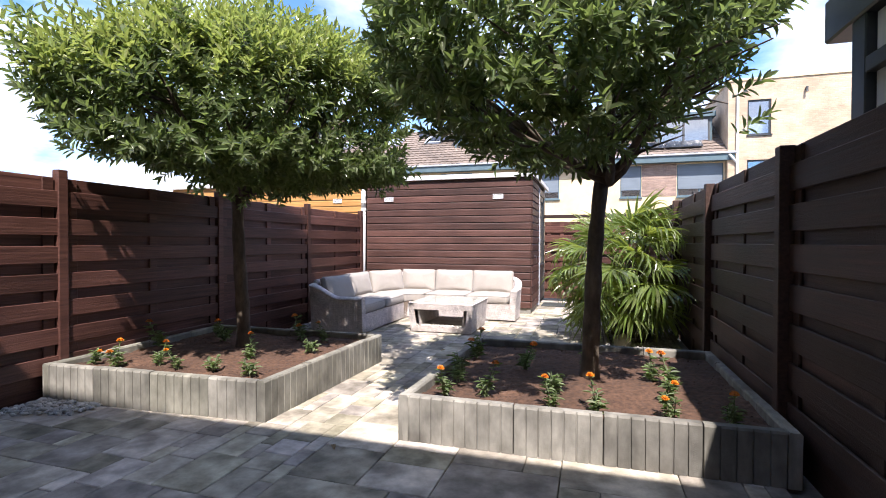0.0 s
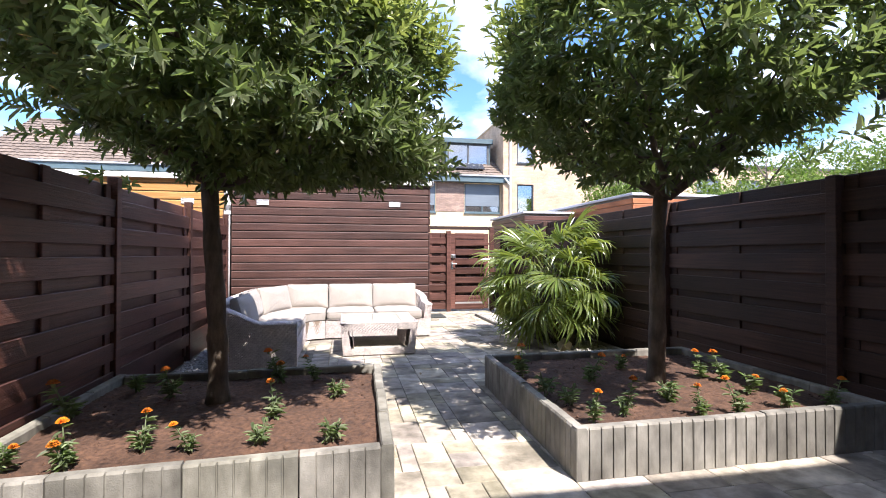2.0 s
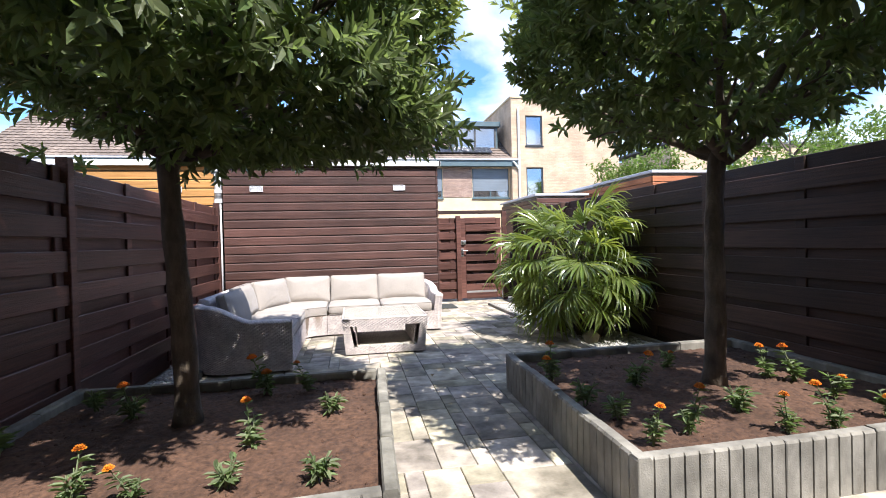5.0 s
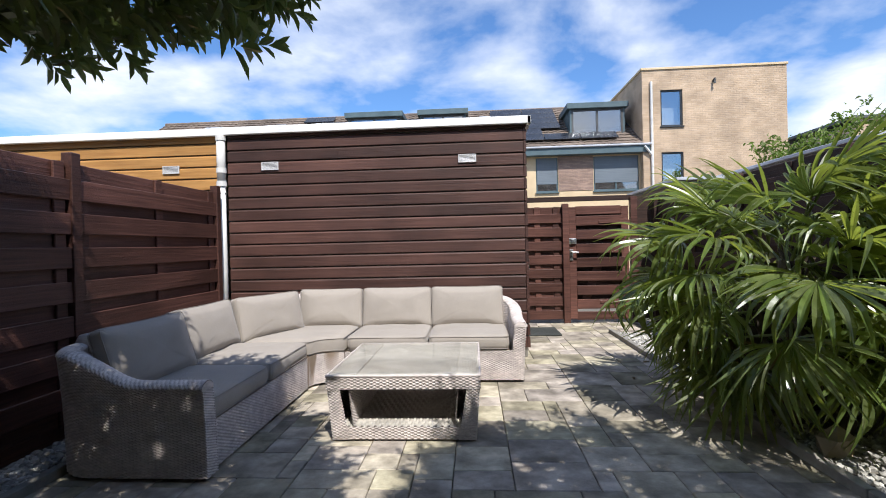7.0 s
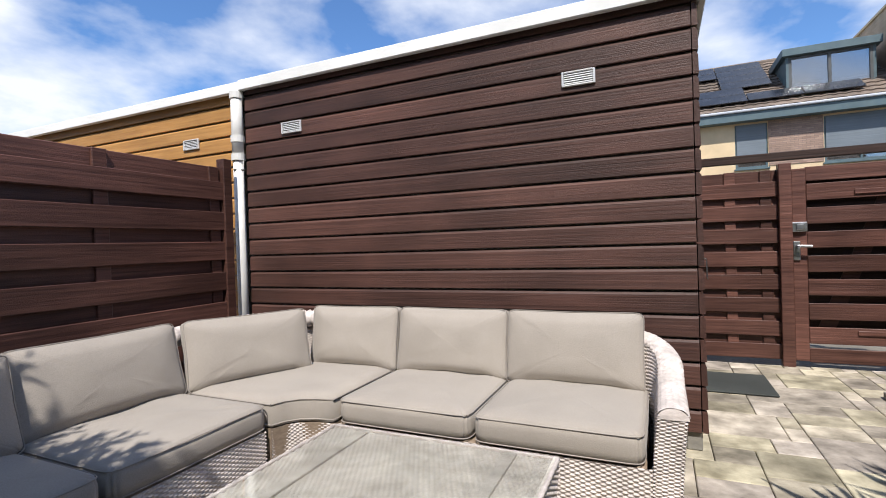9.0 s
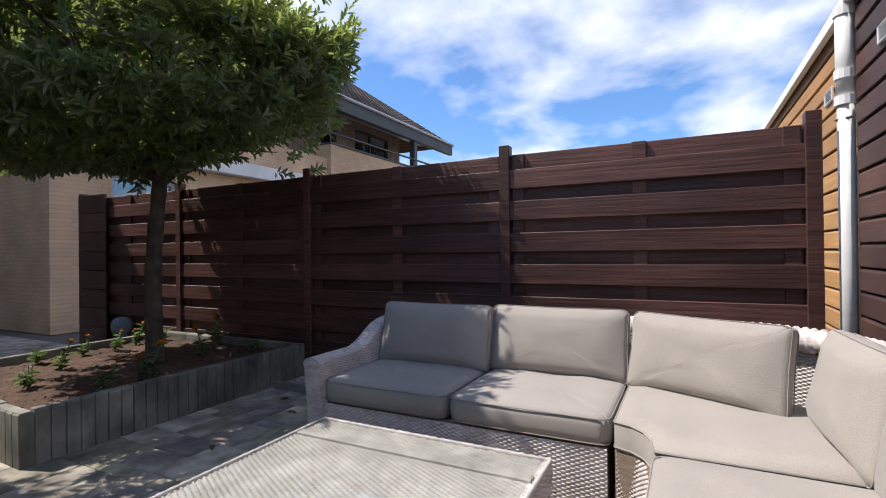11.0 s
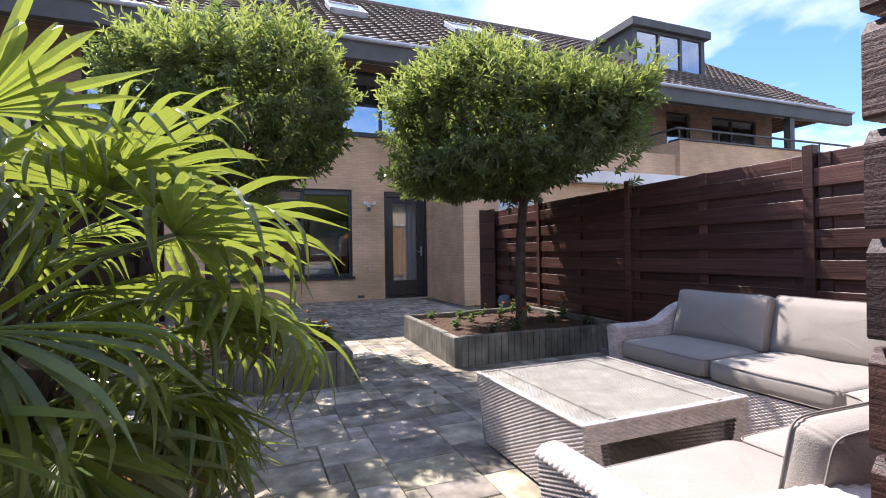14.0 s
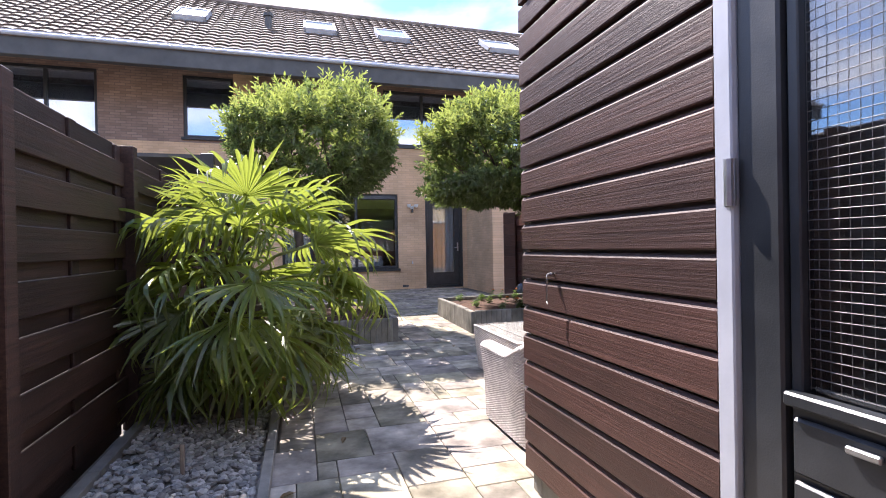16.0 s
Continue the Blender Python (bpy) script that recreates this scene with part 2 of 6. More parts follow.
FASCIA = surface("fascia_board", (0.062, 0.064, 0.064), (0.098, 0.101, 0.101), 0.55, (3, 3, 3), stain=0.2, bump=0.08)
TEAL = surface("blue_grey_trim", (0.07, 0.11, 0.125), (0.1, 0.145, 0.16), 0.5, (3, 3, 3), stain=0.15, bump=0.05)
SHUTTER = surface("grey_shutter", (0.13, 0.155, 0.18), (0.17, 0.2, 0.225), 0.5, (1, 1, 40), stain=0.1, bump=0.1)
SOLAR = surface("solar_panel", (0.012, 0.015, 0.02), (0.03, 0.034, 0.045), 0.25, (2, 2, 2), stain=0.2, bump=0.02)
BEIGE = brickwork("beige_brick", (0.63, 0.425, 0.26), (0.7, 0.485, 0.31), (0.565, 0.39, 0.25))
BEIGE_Y = brickwork("beige_brick_side", (0.63, 0.425, 0.26), (0.7, 0.485, 0.31), (0.565, 0.39, 0.25), "y")
SAND = brickwork("sand_brick", (0.48, 0.35, 0.233), (0.55, 0.412, 0.288), (0.41, 0.315, 0.23), size=(0.24, 0.08))
SAND_Y = brickwork("sand_brick_side", (0.48, 0.35, 0.233), (0.55, 0.412, 0.288), (0.41, 0.315, 0.23), "y", size=(0.24, 0.08))
BROWN = brickwork("brown_brick", (0.27, 0.182, 0.143), (0.38, 0.265, 0.205), (0.21, 0.16, 0.135))
PLASTER = surface("cream_panel", (0.6, 0.46, 0.28), (0.68, 0.53, 0.34), 0.8, (2, 2, 2), stain=0.12)
TILE = surface("roof_tile", (0.105, 0.083, 0.07), (0.21, 0.168, 0.142), 0.8, (5, 5, 5), stain=0.4, stain_scale=1.7, bump=0.3, fine=50, rand=0.25)
TILE_FAR = surface("weathered_roof_tile", (0.125, 0.096, 0.076), (0.225, 0.175, 0.138), 0.85, (3, 3, 3), stain=0.4, stain_scale=0.6, bump=0.3, fine=30)
STEEL = surface("galvanised_steel", (0.45, 0.46, 0.47), (0.6, 0.61, 0.62), 0.38, (20, 20, 20), stain=0.2, bump=0.05, metal=1.0)
ALU = surface("alu_vent", (0.66, 0.66, 0.66), (0.75, 0.75, 0.75), 0.42, (12, 12, 12), stain=0.12, bump=0.03, metal=0.4)
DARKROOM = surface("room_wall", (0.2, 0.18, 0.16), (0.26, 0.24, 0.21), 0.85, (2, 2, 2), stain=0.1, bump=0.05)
CURTAIN = surface("white_curtain", (0.62, 0.63, 0.64), (0.76, 0.77, 0.78), 0.9, (30, 30, 2), stain=0.1, bump=0.1)
BLIND = foliage("white_blind", (0.66, 0.66, 0.64), (0.74, 0.74, 0.72), (0.75, 0.74, 0.7), 0.7)
RUBBER = surface("dark_rubber_mat", (0.03, 0.034, 0.033), (0.06, 0.066, 0.062), 0.85, (60, 60, 60), bump=0.5, fine=240)
STATUE = surface("grey_stone", (0.3, 0.29, 0.27), (0.42, 0.41, 0.38), 0.85, (14, 14, 14), stain=0.3, bump=0.3)
BALLBLUE = surface("blue_glazed_ceramic", (0.14, 0.17, 0.215), (0.22, 0.26, 0.31), 0.45, (9, 9, 9), stain=0.3, bump=0.1, fine=90)
BOULDER = surface("boulder_stone", (0.28, 0.23, 0.17), (0.45, 0.38, 0.29), 0.85, (8, 8, 8), stain=0.4, bump=0.5, fine=40)
GLASS = glazing("window_glass", clear=0.92, mirror=0.12)
GLASS_TOP = glazing("table_glass", (0.98, 0.99, 0.985), 0.99, 0.05, 0.03, 0.5)
GLASS_FAR = glazing("far_window_glass", (0.8, 0.87, 0.92), 0.8, 0.03, 0.32)
GLASS_UP = glazing("upper_window_glass", (0.85, 0.92, 1.0), 0.9, 0.02, 0.5)

# ---- geometry helpers ----


class Geo:
    """Collects points and faces of one mesh."""

    def __init__(self):
        self.v, self.f = [], []

    def add(self, verts, faces):
        o = len(self.v)
        self.v.extend([tuple(p) for p in verts])
        self.f.extend([tuple(i + o for i in q) for q in faces])
        return self

    def box(self, lo, hi, c=0.0):
        """A box from corner to corner, its edges chamfered by c."""
        (x0, y0, z0), (x1, y1, z1) = lo, hi
        if c <= 0:
            v = [(x0, y0, z0), (x1, y0, z0), (x1, y1, z0), (x0, y1, z0), (x0, y0, z1), (x1, y0, z1), (x1, y1, z1), (x0, y1, z1)]
            return self.add(v, [(0, 3, 2, 1), (4, 5, 6, 7), (0, 1, 5, 4), (1, 2, 6, 5), (2, 3, 7, 6), (3, 0, 4, 7)])
        c = min(c, (x1 - x0) / 2.1, (y1 - y0) / 2.1, (z1 - z0) / 2.1)
        v, at = [], {}
        for i in (0, 1):
            for j in (0, 1):
                for k in (0, 1):
                    p, s = (hi[0] if i else lo[0], hi[1] if j else lo[1], hi[2] if k else lo[2]), (-1 if i else 1, -1 if j else 1, -1 if k else 1)
                    for a in range(3):
                        q = [p[b] + (0 if b == a else s[b] * c) for b in range(3)]
                        at[i, j, k, a] = len(v)
                        v.append(q)
        f = []
        for a in range(3):
            b, d = (a + 1) % 3, (a + 2) % 3
            for e in (0, 1):
                ring = []
                for m, n in ((0, 0), (1, 0), (1, 1), (0, 1)):
                    key = [0, 0, 0]
                    key[a], key[b], key[d] = e, m, n
                    ring.append(at[(*key, a)])
                f.append(ring if e else ring[::-1])
            for m in (0, 1):
                for n in (0, 1):
                    k0, k1 = [0, 0, 0], [0, 0, 0]
                    k0[a], k1[a] = 0, 1
                    k0[b] = k1[b] = m
                    k0[d] = k1[d] = n
                    q = [at[(*k0, b)], at[(*k1, b)], at[(*k1, d)], at[(*k0, d)]]
                    f.append(q if m != n else q[::-1])
        for i in (0, 1):
            for j in (0, 1):
                for k in (0, 1):
                    t = [at[i, j, k, 0], at[i, j, k, 1], at[i, j, k, 2]]
                    f.append(t if (i + j + k) % 2 else t[::-1])
        return self.add(v, f)

    def tube(self, pts, radii, n=8, cap=True):
        pts = [Vector(p) for p in pts]
        if not hasattr(radii, "__len__"):
            radii = [radii] * len(pts)
        v, f = [], []
        ref = Vector((0.13, 0.27, 0.95))
        for i, p in enumerate(pts):
            t = (pts[min(i + 1, len(pts) - 1)] - pts[max(i - 1, 0)]).normalized()
            if abs(t.dot(ref)) > 0.93:
                ref = Vector((0.9, 0.3, 0.1))
            s = t.cross(ref).normalized()
            u = s.cross(t)
            for j in range(n):
                a = 2 * math.pi * j / n
                v.append(p + (s * math.cos(a) + u * math.sin(a)) * radii[i])
        for i in range(len(pts) - 1):
            for j in range(n):
                f.append((i * n + j, i * n + (j + 1) % n, (i + 1) * n + (j + 1) % n, (i + 1) * n + j))
        if cap:
            f.append(tuple(range(n))[::-1])
            f.append(tuple((len(pts) - 1) * n + j for j in range(n)))
        return self.add(v, f)

    def lathe(self, prof, centre=(0, 0, 0), n=20):
        v, f = [], []
        for r, z in prof:
            for j in range(n):
                a = 2 * math.pi * j / n
                v.append((centre[0] + r * math.cos(a), centre[1] + r * math.sin(a), centre[2] + z))
        for i in range(len(prof) - 1):
            for j in range(n):
                f.append((i * n + j, i * n + (j + 1) % n, (i + 1) * n + (j + 1) % n, (i + 1) * n + j))
        return self.add(v, f)

    def sheet(self, fn, nu, nv):
        v = [fn(i / nu, j / nv) for j in range(nv + 1) for i in range(nu + 1)]
        f = [(j * (nu + 1) + i, j * (nu + 1) + i + 1, (j + 1) * (nu + 1) + i + 1, (j + 1) * (nu + 1) + i) for j in range(nv) for i in range(nu)]
        return self.add(v, f)

    def mesh(self, name, mat, smooth=False):
        me = bpy.data.meshes.new(name)
        me.from_pydata(self.v, [], self.f)
        me.materials.append(mat)
        if smooth:
            me.polygons.foreach_set("use_smooth", [True] * len(me.polygons))
        return me

    def obj(self, name, mat, parent=None, label="", smooth=False):
        return place(name, self.mesh(name, mat, smooth), parent, label)


def place(name, me, parent=None, label="", m=None):
    ob = new(name, me)
    if parent:
        ob.parent = parent
    if m is not None:
        ob.matrix_basis = m
    if label:
        tagged(ob, label)
    return ob


def thing(name, label, category, at=(0, 0, 0), group="", kind=""):
    """An Empty at the base of a thing, to carry its parts; the parts' points are then given from it."""
    ob = new(name)
    ob.empty_display_size = 0.1
    ob.location = at
    return tagged(ob, label, category, group, kind)


CACHE = {}


def plank(length, height, depth, mat, kind="flat"):
    """A shared board mesh, centred, its length along x and its face towards -y."""
    key = (round(length, 3), round(height, 3), round(depth, 3), mat.name, kind)
    if key not in CACHE:
        g = Geo()
        if kind == "flat":
            g.box((-length / 2, -depth / 2, -height / 2), (length / 2, depth / 2, height / 2), 0.004)
        else:  # channel cladding: a sloped top edge and a square proud foot
            h, d, x = height / 2, depth / 2, length / 2
            p = [(d, -h), (-d, -h), (-d - 0.002, -h + 0.004), (-d, h - 0.016), (-d + 0.012, h), (d, h)]
            g.add([(-x, y, z) for y, z in p] + [(x, y, z) for y, z in p], [(i, (i + 1) % 6, 6 + (i + 1) % 6, 6 + i) for i in range(6)] + [(5, 4, 3, 2, 1, 0), (6, 7, 8, 9, 10, 11)])
        CACHE[key] = g.mesh("board", mat)
    return CACHE[key]


def holed(g, x0, x1, z0, z1, y0, y1, holes):
    """A wall along x with rectangular openings (x0, x1, z0, z1)."""
    xs = sorted({x0, x1, *[h[0] for h in holes], *[h[1] for h in holes]})
    zs = sorted({z0, z1, *[h[2] for h in holes], *[h[3] for h in holes]})
    xs, zs = [x for x in xs if x0 <= x <= x1], [z for z in zs if z0 <= z <= z1]
    for a, b in zip(xs, xs[1:]):
        run = None
        for c, d in zip(zs, zs[1:]):
            solid = not any(h[0] <= (a + b) / 2 <= h[1] and h[2] <= (c + d) / 2 <= h[3] for h in holes)
            if solid:
                run = (run[0], d) if run else (c, d)
            if run and (not solid or d == zs[-1]):
                g.box((a, y0, run[0]), (b, y1, run[1]))
                run = None
    return g


def casement(name, x0, x1, z0, z1, y, mullions, label, out=1, frame_mat=None, glass=None, depth=0.09, bar=0.07, sill=True, transom=None):
    """A window in a wall along x: frame, bars, panes and sill, standing at y with its face to the side out."""
    w = tagged(thing(name, label, "window", (0, 0, 0)), kind="structure")
    fm = frame_mat or ANTHRA
    ya, yb = sorted((y - out * depth / 2, y + out * depth / 2))
    g = Geo()
    g.box((x0, ya, z0), (x0 + bar, yb, z1), 0.006).box((x1 - bar, ya, z0), (x1, yb, z1), 0.006)
    g.box((x0 + bar, ya, z0), (x1 - bar, yb, z0 + bar), 0.006).box((x0 + bar, ya, z1 - bar), (x1 - bar, yb, z1), 0.006)
    g.obj("window_frame", fm, w)
    for mx in mullions:
        Geo().box((mx - bar / 2, ya - 0.002, z0 + bar), (mx + bar / 2, yb + 0.002, z1 - bar), 0.006).obj("mullion", fm, w)
    edges = [x0 + bar, *mullions, x1 - bar]
    for a, b in zip(edges, edges[1:]):
        p = Geo().box((a, y - 0.004, z0 + bar), (b, y + 0.004, z1 - bar)).obj("pane", glass or GLASS, w)
        p.visible_shadow = False
    if sill:
        Geo().box((x0 - 0.04, min(y, y + out * 0.16), z0 - 0.06), (x1 + 0.04, max(y, y + out * 0.16), z0), 0.006).obj("window_sill", fm, w)
    return w

# ---- ground ----
g = Geo()
g.sheet(lambda u, v: (-400 + 800 * u, -400 + 800 * v, -0.06), 2, 2)
tagged(g.obj("ground", EARTH), "bare earth ground under and around the garden", "ground", kind="structure")
pavement = tagged(Geo().box((-4.35, -2.42, -0.055), (1.3, 11.2, -0.028)).obj("pavement", JOINT), "sand bed of the grey stone terrace", "pavement", kind="structure")


def prism_house(name, label, x0, x1, wall_y, back_y, eave_z, eave_y, ridge_y, ridge_z, tile_mat, step, wave, face):
    """The tiled roof of a terrace row: courses of pantiles on the side seen, a plain slope behind, and the ridge."""
    h = tagged(thing(name, label, "roof"), kind="structure")
    rise, run = ridge_z - eave_z, ridge_y - eave_y
    slope = math.hypot(rise, run)
    rows = int(slope / step)
    nx = int((x1 - x0) / (wave / 6))
    xs = x0 + (x1 - x0) * np.arange(nx + 1) / nx
    bump = 0.028 * np.abs(np.sin(np.pi * xs / wave)) ** 0.8 * (wave / 0.3)
    up = np.array((-run / slope * 0 , -rise * np.sign(run), abs(run))) / slope
    nrm = np.array((0, -np.sign(run) * rise / slope, abs(run) / slope))
    verts, faces = [], []
    for r in range(rows + 1):
        t0, t1 = r / (rows + 1), (r + 1.12) / (rows + 1)
        t1 = min(t1, 1.0)
        for t, lift in ((t0, -0.02), (t0, 0.045), (t1, 0.0)):
            base = np.array((0, eave_y + run * t, eave_z + rise * t))
            o = len(verts)
            for x, b in zip(xs, bump):
                hgt = lift + (b if lift > -0.01 else 0)
                verts.append((x, base[1] + nrm[1] * hgt, base[2] + nrm[2] * hgt))
        o = len(verts) - 3 * (nx + 1)
        for s in (0, 1):
            for i in range(nx):
                a = o + s * (nx + 1) + i
                faces.append((a, a + 1, a + nx + 2, a + nx + 1))
    gg = Geo()
    gg.v, gg.f = verts, faces
    tagged(gg.obj("roof_tiles", tile_mat, h), kind="stuff")
    far = ridge_y + run
    Geo().add([(x0, ridge_y, ridge_z), (x1, ridge_y, ridge_z), (x1, far, eave_z), (x0, far, eave_z)], [(0, 1, 2, 3)]).obj("back_slope", tile_mat, h)
    Geo().tube([(x0, ridge_y, ridge_z + 0.02), (x1, ridge_y, ridge_z + 0.02)], 0.11, 8).obj("ridge_tile", tile_mat, h)
    s = Geo()
    for x in (x0, x1):
        s.add([(x, eave_y, eave_z - 0.02), (x, ridge_y, ridge_z - 0.02), (x, far, eave_z - 0.02)], [(0, 1, 2)])
    s.obj("gable", BROWN, h)
    return h


# ---- the house ----
HY = -2.42
WIN = (-2.52, 0.46, 0.56, 2.56)
DOOR = (-4.36, -3.28, 0.0, 2.55)
UP = [(-4.31, -2.18), (1.53, 2.65), (4.42, 6.45), (-6.4, -5.1), (-8.9, -7.2), (7.2, 8.3)]
house = tagged(thing("house", "beige brick terraced house with dark trim and tiled roof", "house"), kind="structure")
holes = [WIN, DOOR]
holed(Geo(), -4.47, 1.35, -0.05, 3.74, HY - 0.28, HY, holes).obj("wall_south", BEIGE, house)
holed(Geo(), 1.35, 14, -0.05, 3.74, HY - 0.28, HY, [(1.7, 4.6, 0.56, 2.5)]).obj("neighbour_wall", BEIGE, house)
Geo().box((-22, HY - 0.28, -0.05), (-4.47, HY, 3.74)).obj("neighbour_wall", BEIGE, house)
casement("window_5", 1.7, 4.6, 0.56, 2.5, HY - 0.1, [2.7], "wide dark-framed window of the neighbouring house")
up_holes = [(a, b, 3.86, 5.36) for a, b in UP] + [(-13.2, -12.2, 3.7, 5.3), (-16.2, -14.15, 3.7, 5.3)]
holed(Geo(), -17.0, 14, 3.74, 5.62, HY - 0.28, HY - 0.012, up_holes).obj("upper_wall", BROWN, house)
for px in (1.31, -4.75, 7.0, -10.8):
    Geo().box((px - 0.22, HY - 0.1, 3.745), (px + 0.22, HY + 0.012, 5.53)).obj("party_pier", BEIGE, house)
Geo().box((-4.3, HY - 0.1, 3.742), (-2.0, HY - 0.006, 3.85)).obj("brick_band", BEIGE, house)
Geo().box((-18.7, -1.12, 5.02), (14, -0.94, 5.38), 0.01).obj("fascia", FASCIA, house)
Geo().box((-18.7, HY - 0.02, 5.54), (14, -1.12, 5.58)).obj("soffit", GREYTRIM, house)
Geo().tube([(-18.7, -0.9, 5.42), (14, -0.9, 5.42)], 0.045, 8).obj("gutter", GREYTRIM, house)
holed(Geo(), -18.0, 14, -0.05, 5.7, -9.5, -9.3, [(-3.6, -2.2, 0.95, 2.35)]).obj("rear_wall", BEIGE, house)
Geo().box((13.8, -9.3, -0.05), (14, HY - 0.28, 5.7)).obj("end_wall", BEIGE_Y, house)
Geo().box((-17.0, -9.3, -0.05), (-16.8, HY - 0.28, 5.7)).obj("end_wall", BEIGE_Y, house)
prism_house("roof_house", "dark brown pantile roof of the terrace row", -18.7, 14, HY, -9.4, 5.38, -0.92, -6.5, 9.1, TILE, 0.33, 0.3, 1)
for i, (a, b) in enumerate(UP):
    mull = [(a + b) / 2] if b - a > 1.5 else []
    w = casement("window_upper", a, b, 3.86, 5.36, HY - 0.1, mull, "first-floor window with dark grey frame reflecting the sky", glass=GLASS_UP)
    # white blinds; the window at 4.42 has none, its sheet only brightens the glass
    Geo().box((a + 0.02, HY - 0.2, 3.88), (b - 0.02, HY - 0.19, 5.34)).obj("blind", CURTAIN, w)

# living room behind the glass
room = tagged(thing("living_room", "dim living room seen through the house window", "room"), kind="structure")
holed(Geo(), -4.47, 1.3, 0, 2.7, -8.7, -8.6, [(-3.55, -2.25, 1.0, 2.25), ]).obj("wall_north", DARKROOM, room)
Geo().box((-4.47, -8.6, 0), (-4.4, HY - 0.28, 2.7)).obj("wall_east", DARKROOM, room)
Geo().box((1.22, -8.6, 0), (1.3, HY - 0.28, 2.7)).obj("wall_west", DARKROOM, room)
Geo().box((-3.2, -4.6, 0), (-3.1, HY - 0.28, 2.7)).obj("wall_hall", DARKROOM, room)
tagged(Geo().box((-4.47, -9.3, 2.66), (1.35, HY - 0.28, 2.8)).obj("ceiling", WHITE), "white living room ceiling", "ceiling", kind="structure")
tagged(Geo().box((-4.4, -8.6, -0.04), (1.3, HY - 0.28, 0.02)).obj("floor", DARKROOM), "dark living room floor", "floor", kind="structure")
w = casement("window_3", -3.55, -2.25, 1.0, 2.25, -8.65, [-2.9], "front window with lowered white blinds", frame_mat=WHITE, sill=False)
for i in range(33):
    Geo().box((-3.48, -8.58, 1.08 + i * 0.035), (-2.32, -8.55, 1.113 + i * 0.035)).obj("slat", BLIND, w)


def curtain(x0, x1, y, z0, z1, label):
    def fn(u, v):
        return (x0 + (x1 - x0) * u, y + 0.035 * math.sin(u * (x1 - x0) * 52) * (0.6 + 0.4 * v), z0 + (z1 - z0) * v)
    tagged(Geo().sheet(fn, 60, 6).obj("curtain", CURTAIN, smooth=True), label, "curtain")


curtain(-0.25, 0.42, -2.78, 0.05, 2.5, "white pleated curtain hanging inside the window")
curtain(-4.17, -3.47, -2.72, 0.25, 2.42, "white pleated curtain behind the door glass")
casement("window_1", *WIN, HY - 0.1, [-1.41, -0.26], "large living room window with dark grey frame")
Geo().box((-2.45, HY - 0.06, 2.42), (-1.45, HY + 0.01, 2.5), 0.006).obj("screen_box", FASCIA, bpy.data.objects["window_1"])
s = thing("indoor_sofa", "cream upholstered sofa standing behind the window", "sofa", (-1.2, -3.3, 0.02))
Geo().box((-0.95, -0.3, 0.0), (0.95, 0.3, 0.42), 0.05).obj("base", CURTAIN, s)
Geo().box((-1.0, 0.12, 0.42), (-0.02, 0.32, 0.8), 0.07).obj("backrest", CURTAIN, s)
Geo().box((0.02, 0.12, 0.42), (1.0, 0.32, 0.8), 0.07).obj("backrest", CURTAIN, s)

# garden door of the house
d = tagged(thing("door_1", "dark grey glazed garden door of the house, closed", "door", (DOOR[0], HY - 0.1, 0)), kind="structure")
W, H = DOOR[1] - DOOR[0], DOOR[3]
Geo().box((0, -0.06, 0), (0.08, 0.06, H), 0.006).box((W - 0.08, -0.06, 0), (W, 0.06, H), 0.006).box((0.08, -0.06, H - 0.13), (W - 0.08, 0.06, H), 0.006).box((0.08, -0.06, 0), (W - 0.08, 0.08, 0.06), 0.006).obj("door_frame", ANTHRA, d)
leaf = Geo().box((0.09, -0.03, 0.07), (0.23, 0.03, H - 0.14), 0.004).box((W - 0.23, -0.03, 0.07), (W - 0.09, 0.03, H - 0.14), 0.004).box((0.23, -0.03, 0.07), (W - 0.23, 0.03, 0.42), 0.004).box((0.23, -0.03, H - 0.28), (W - 0.23, 0.03, H - 0.14), 0.004).obj("door_leaf", ANTHRA, d)
p = Geo().box((0.23, -0.004, 0.42), (W - 0.23, 0.004, H - 0.28)).obj("pane", GLASS, d)
p.visible_shadow = False
hd = Geo().box((0.12, 0.03, 1.0), (0.16, 0.042, 1.24), 0.005)
hd.tube([(0.14, 0.04, 1.1), (0.14, 0.08, 1.1), (0.25, 0.085, 1.1)], 0.011, 8).obj("handle", STEEL, leaf, "brushed steel lever handle")

# brick bay of the next house beside the door
bay = tagged(thing("neighbour_extension", "beige brick extension of the next house with white gutter board", "house"), kind="structure")
Geo().box((-4.75, HY, -0.05), (-4.47, -0.5, 3.6)).obj("side_wall", BEIGE_Y, bay)
holed(Geo(), -10.6, -4.752, -0.05, 2.62, -0.78, -0.503, [(-6.4, -5.3, 0.9, 2.35), (-9.0, -7.25, 0.3, 2.3)]).obj("front_wall", BEIGE, bay)
Geo().box((-10.6, HY, 2.63), (-4.76, -0.28, 2.9), 0.01).obj("roof_edge", WHITE, bay)
Geo().box((-10.6, -0.9, 2.9), (-5.4, -0.62, 3.5)).obj("parapet", BEIGE, bay)
Geo().box((-18.0, -0.8, -0.05), (-10.6, -0.5, 3.86)).obj("balcony_wall", BEIGE, bay)
Geo().box((-10.85, HY, 2.9), (-10.58, -0.49, 3.86)).obj("balcony_side", BEIGE_Y, bay)
Geo().box((-18.05, -0.84, 3.862), (-10.55, -0.46, 3.91), 0.01).obj("coping", FASCIA, bay)
rail = Geo()
rail.tube([(-10.6, HY, 4.2), (-10.6, -0.6, 4.2), (-17.9, -0.6, 4.2)], 0.03, 8)
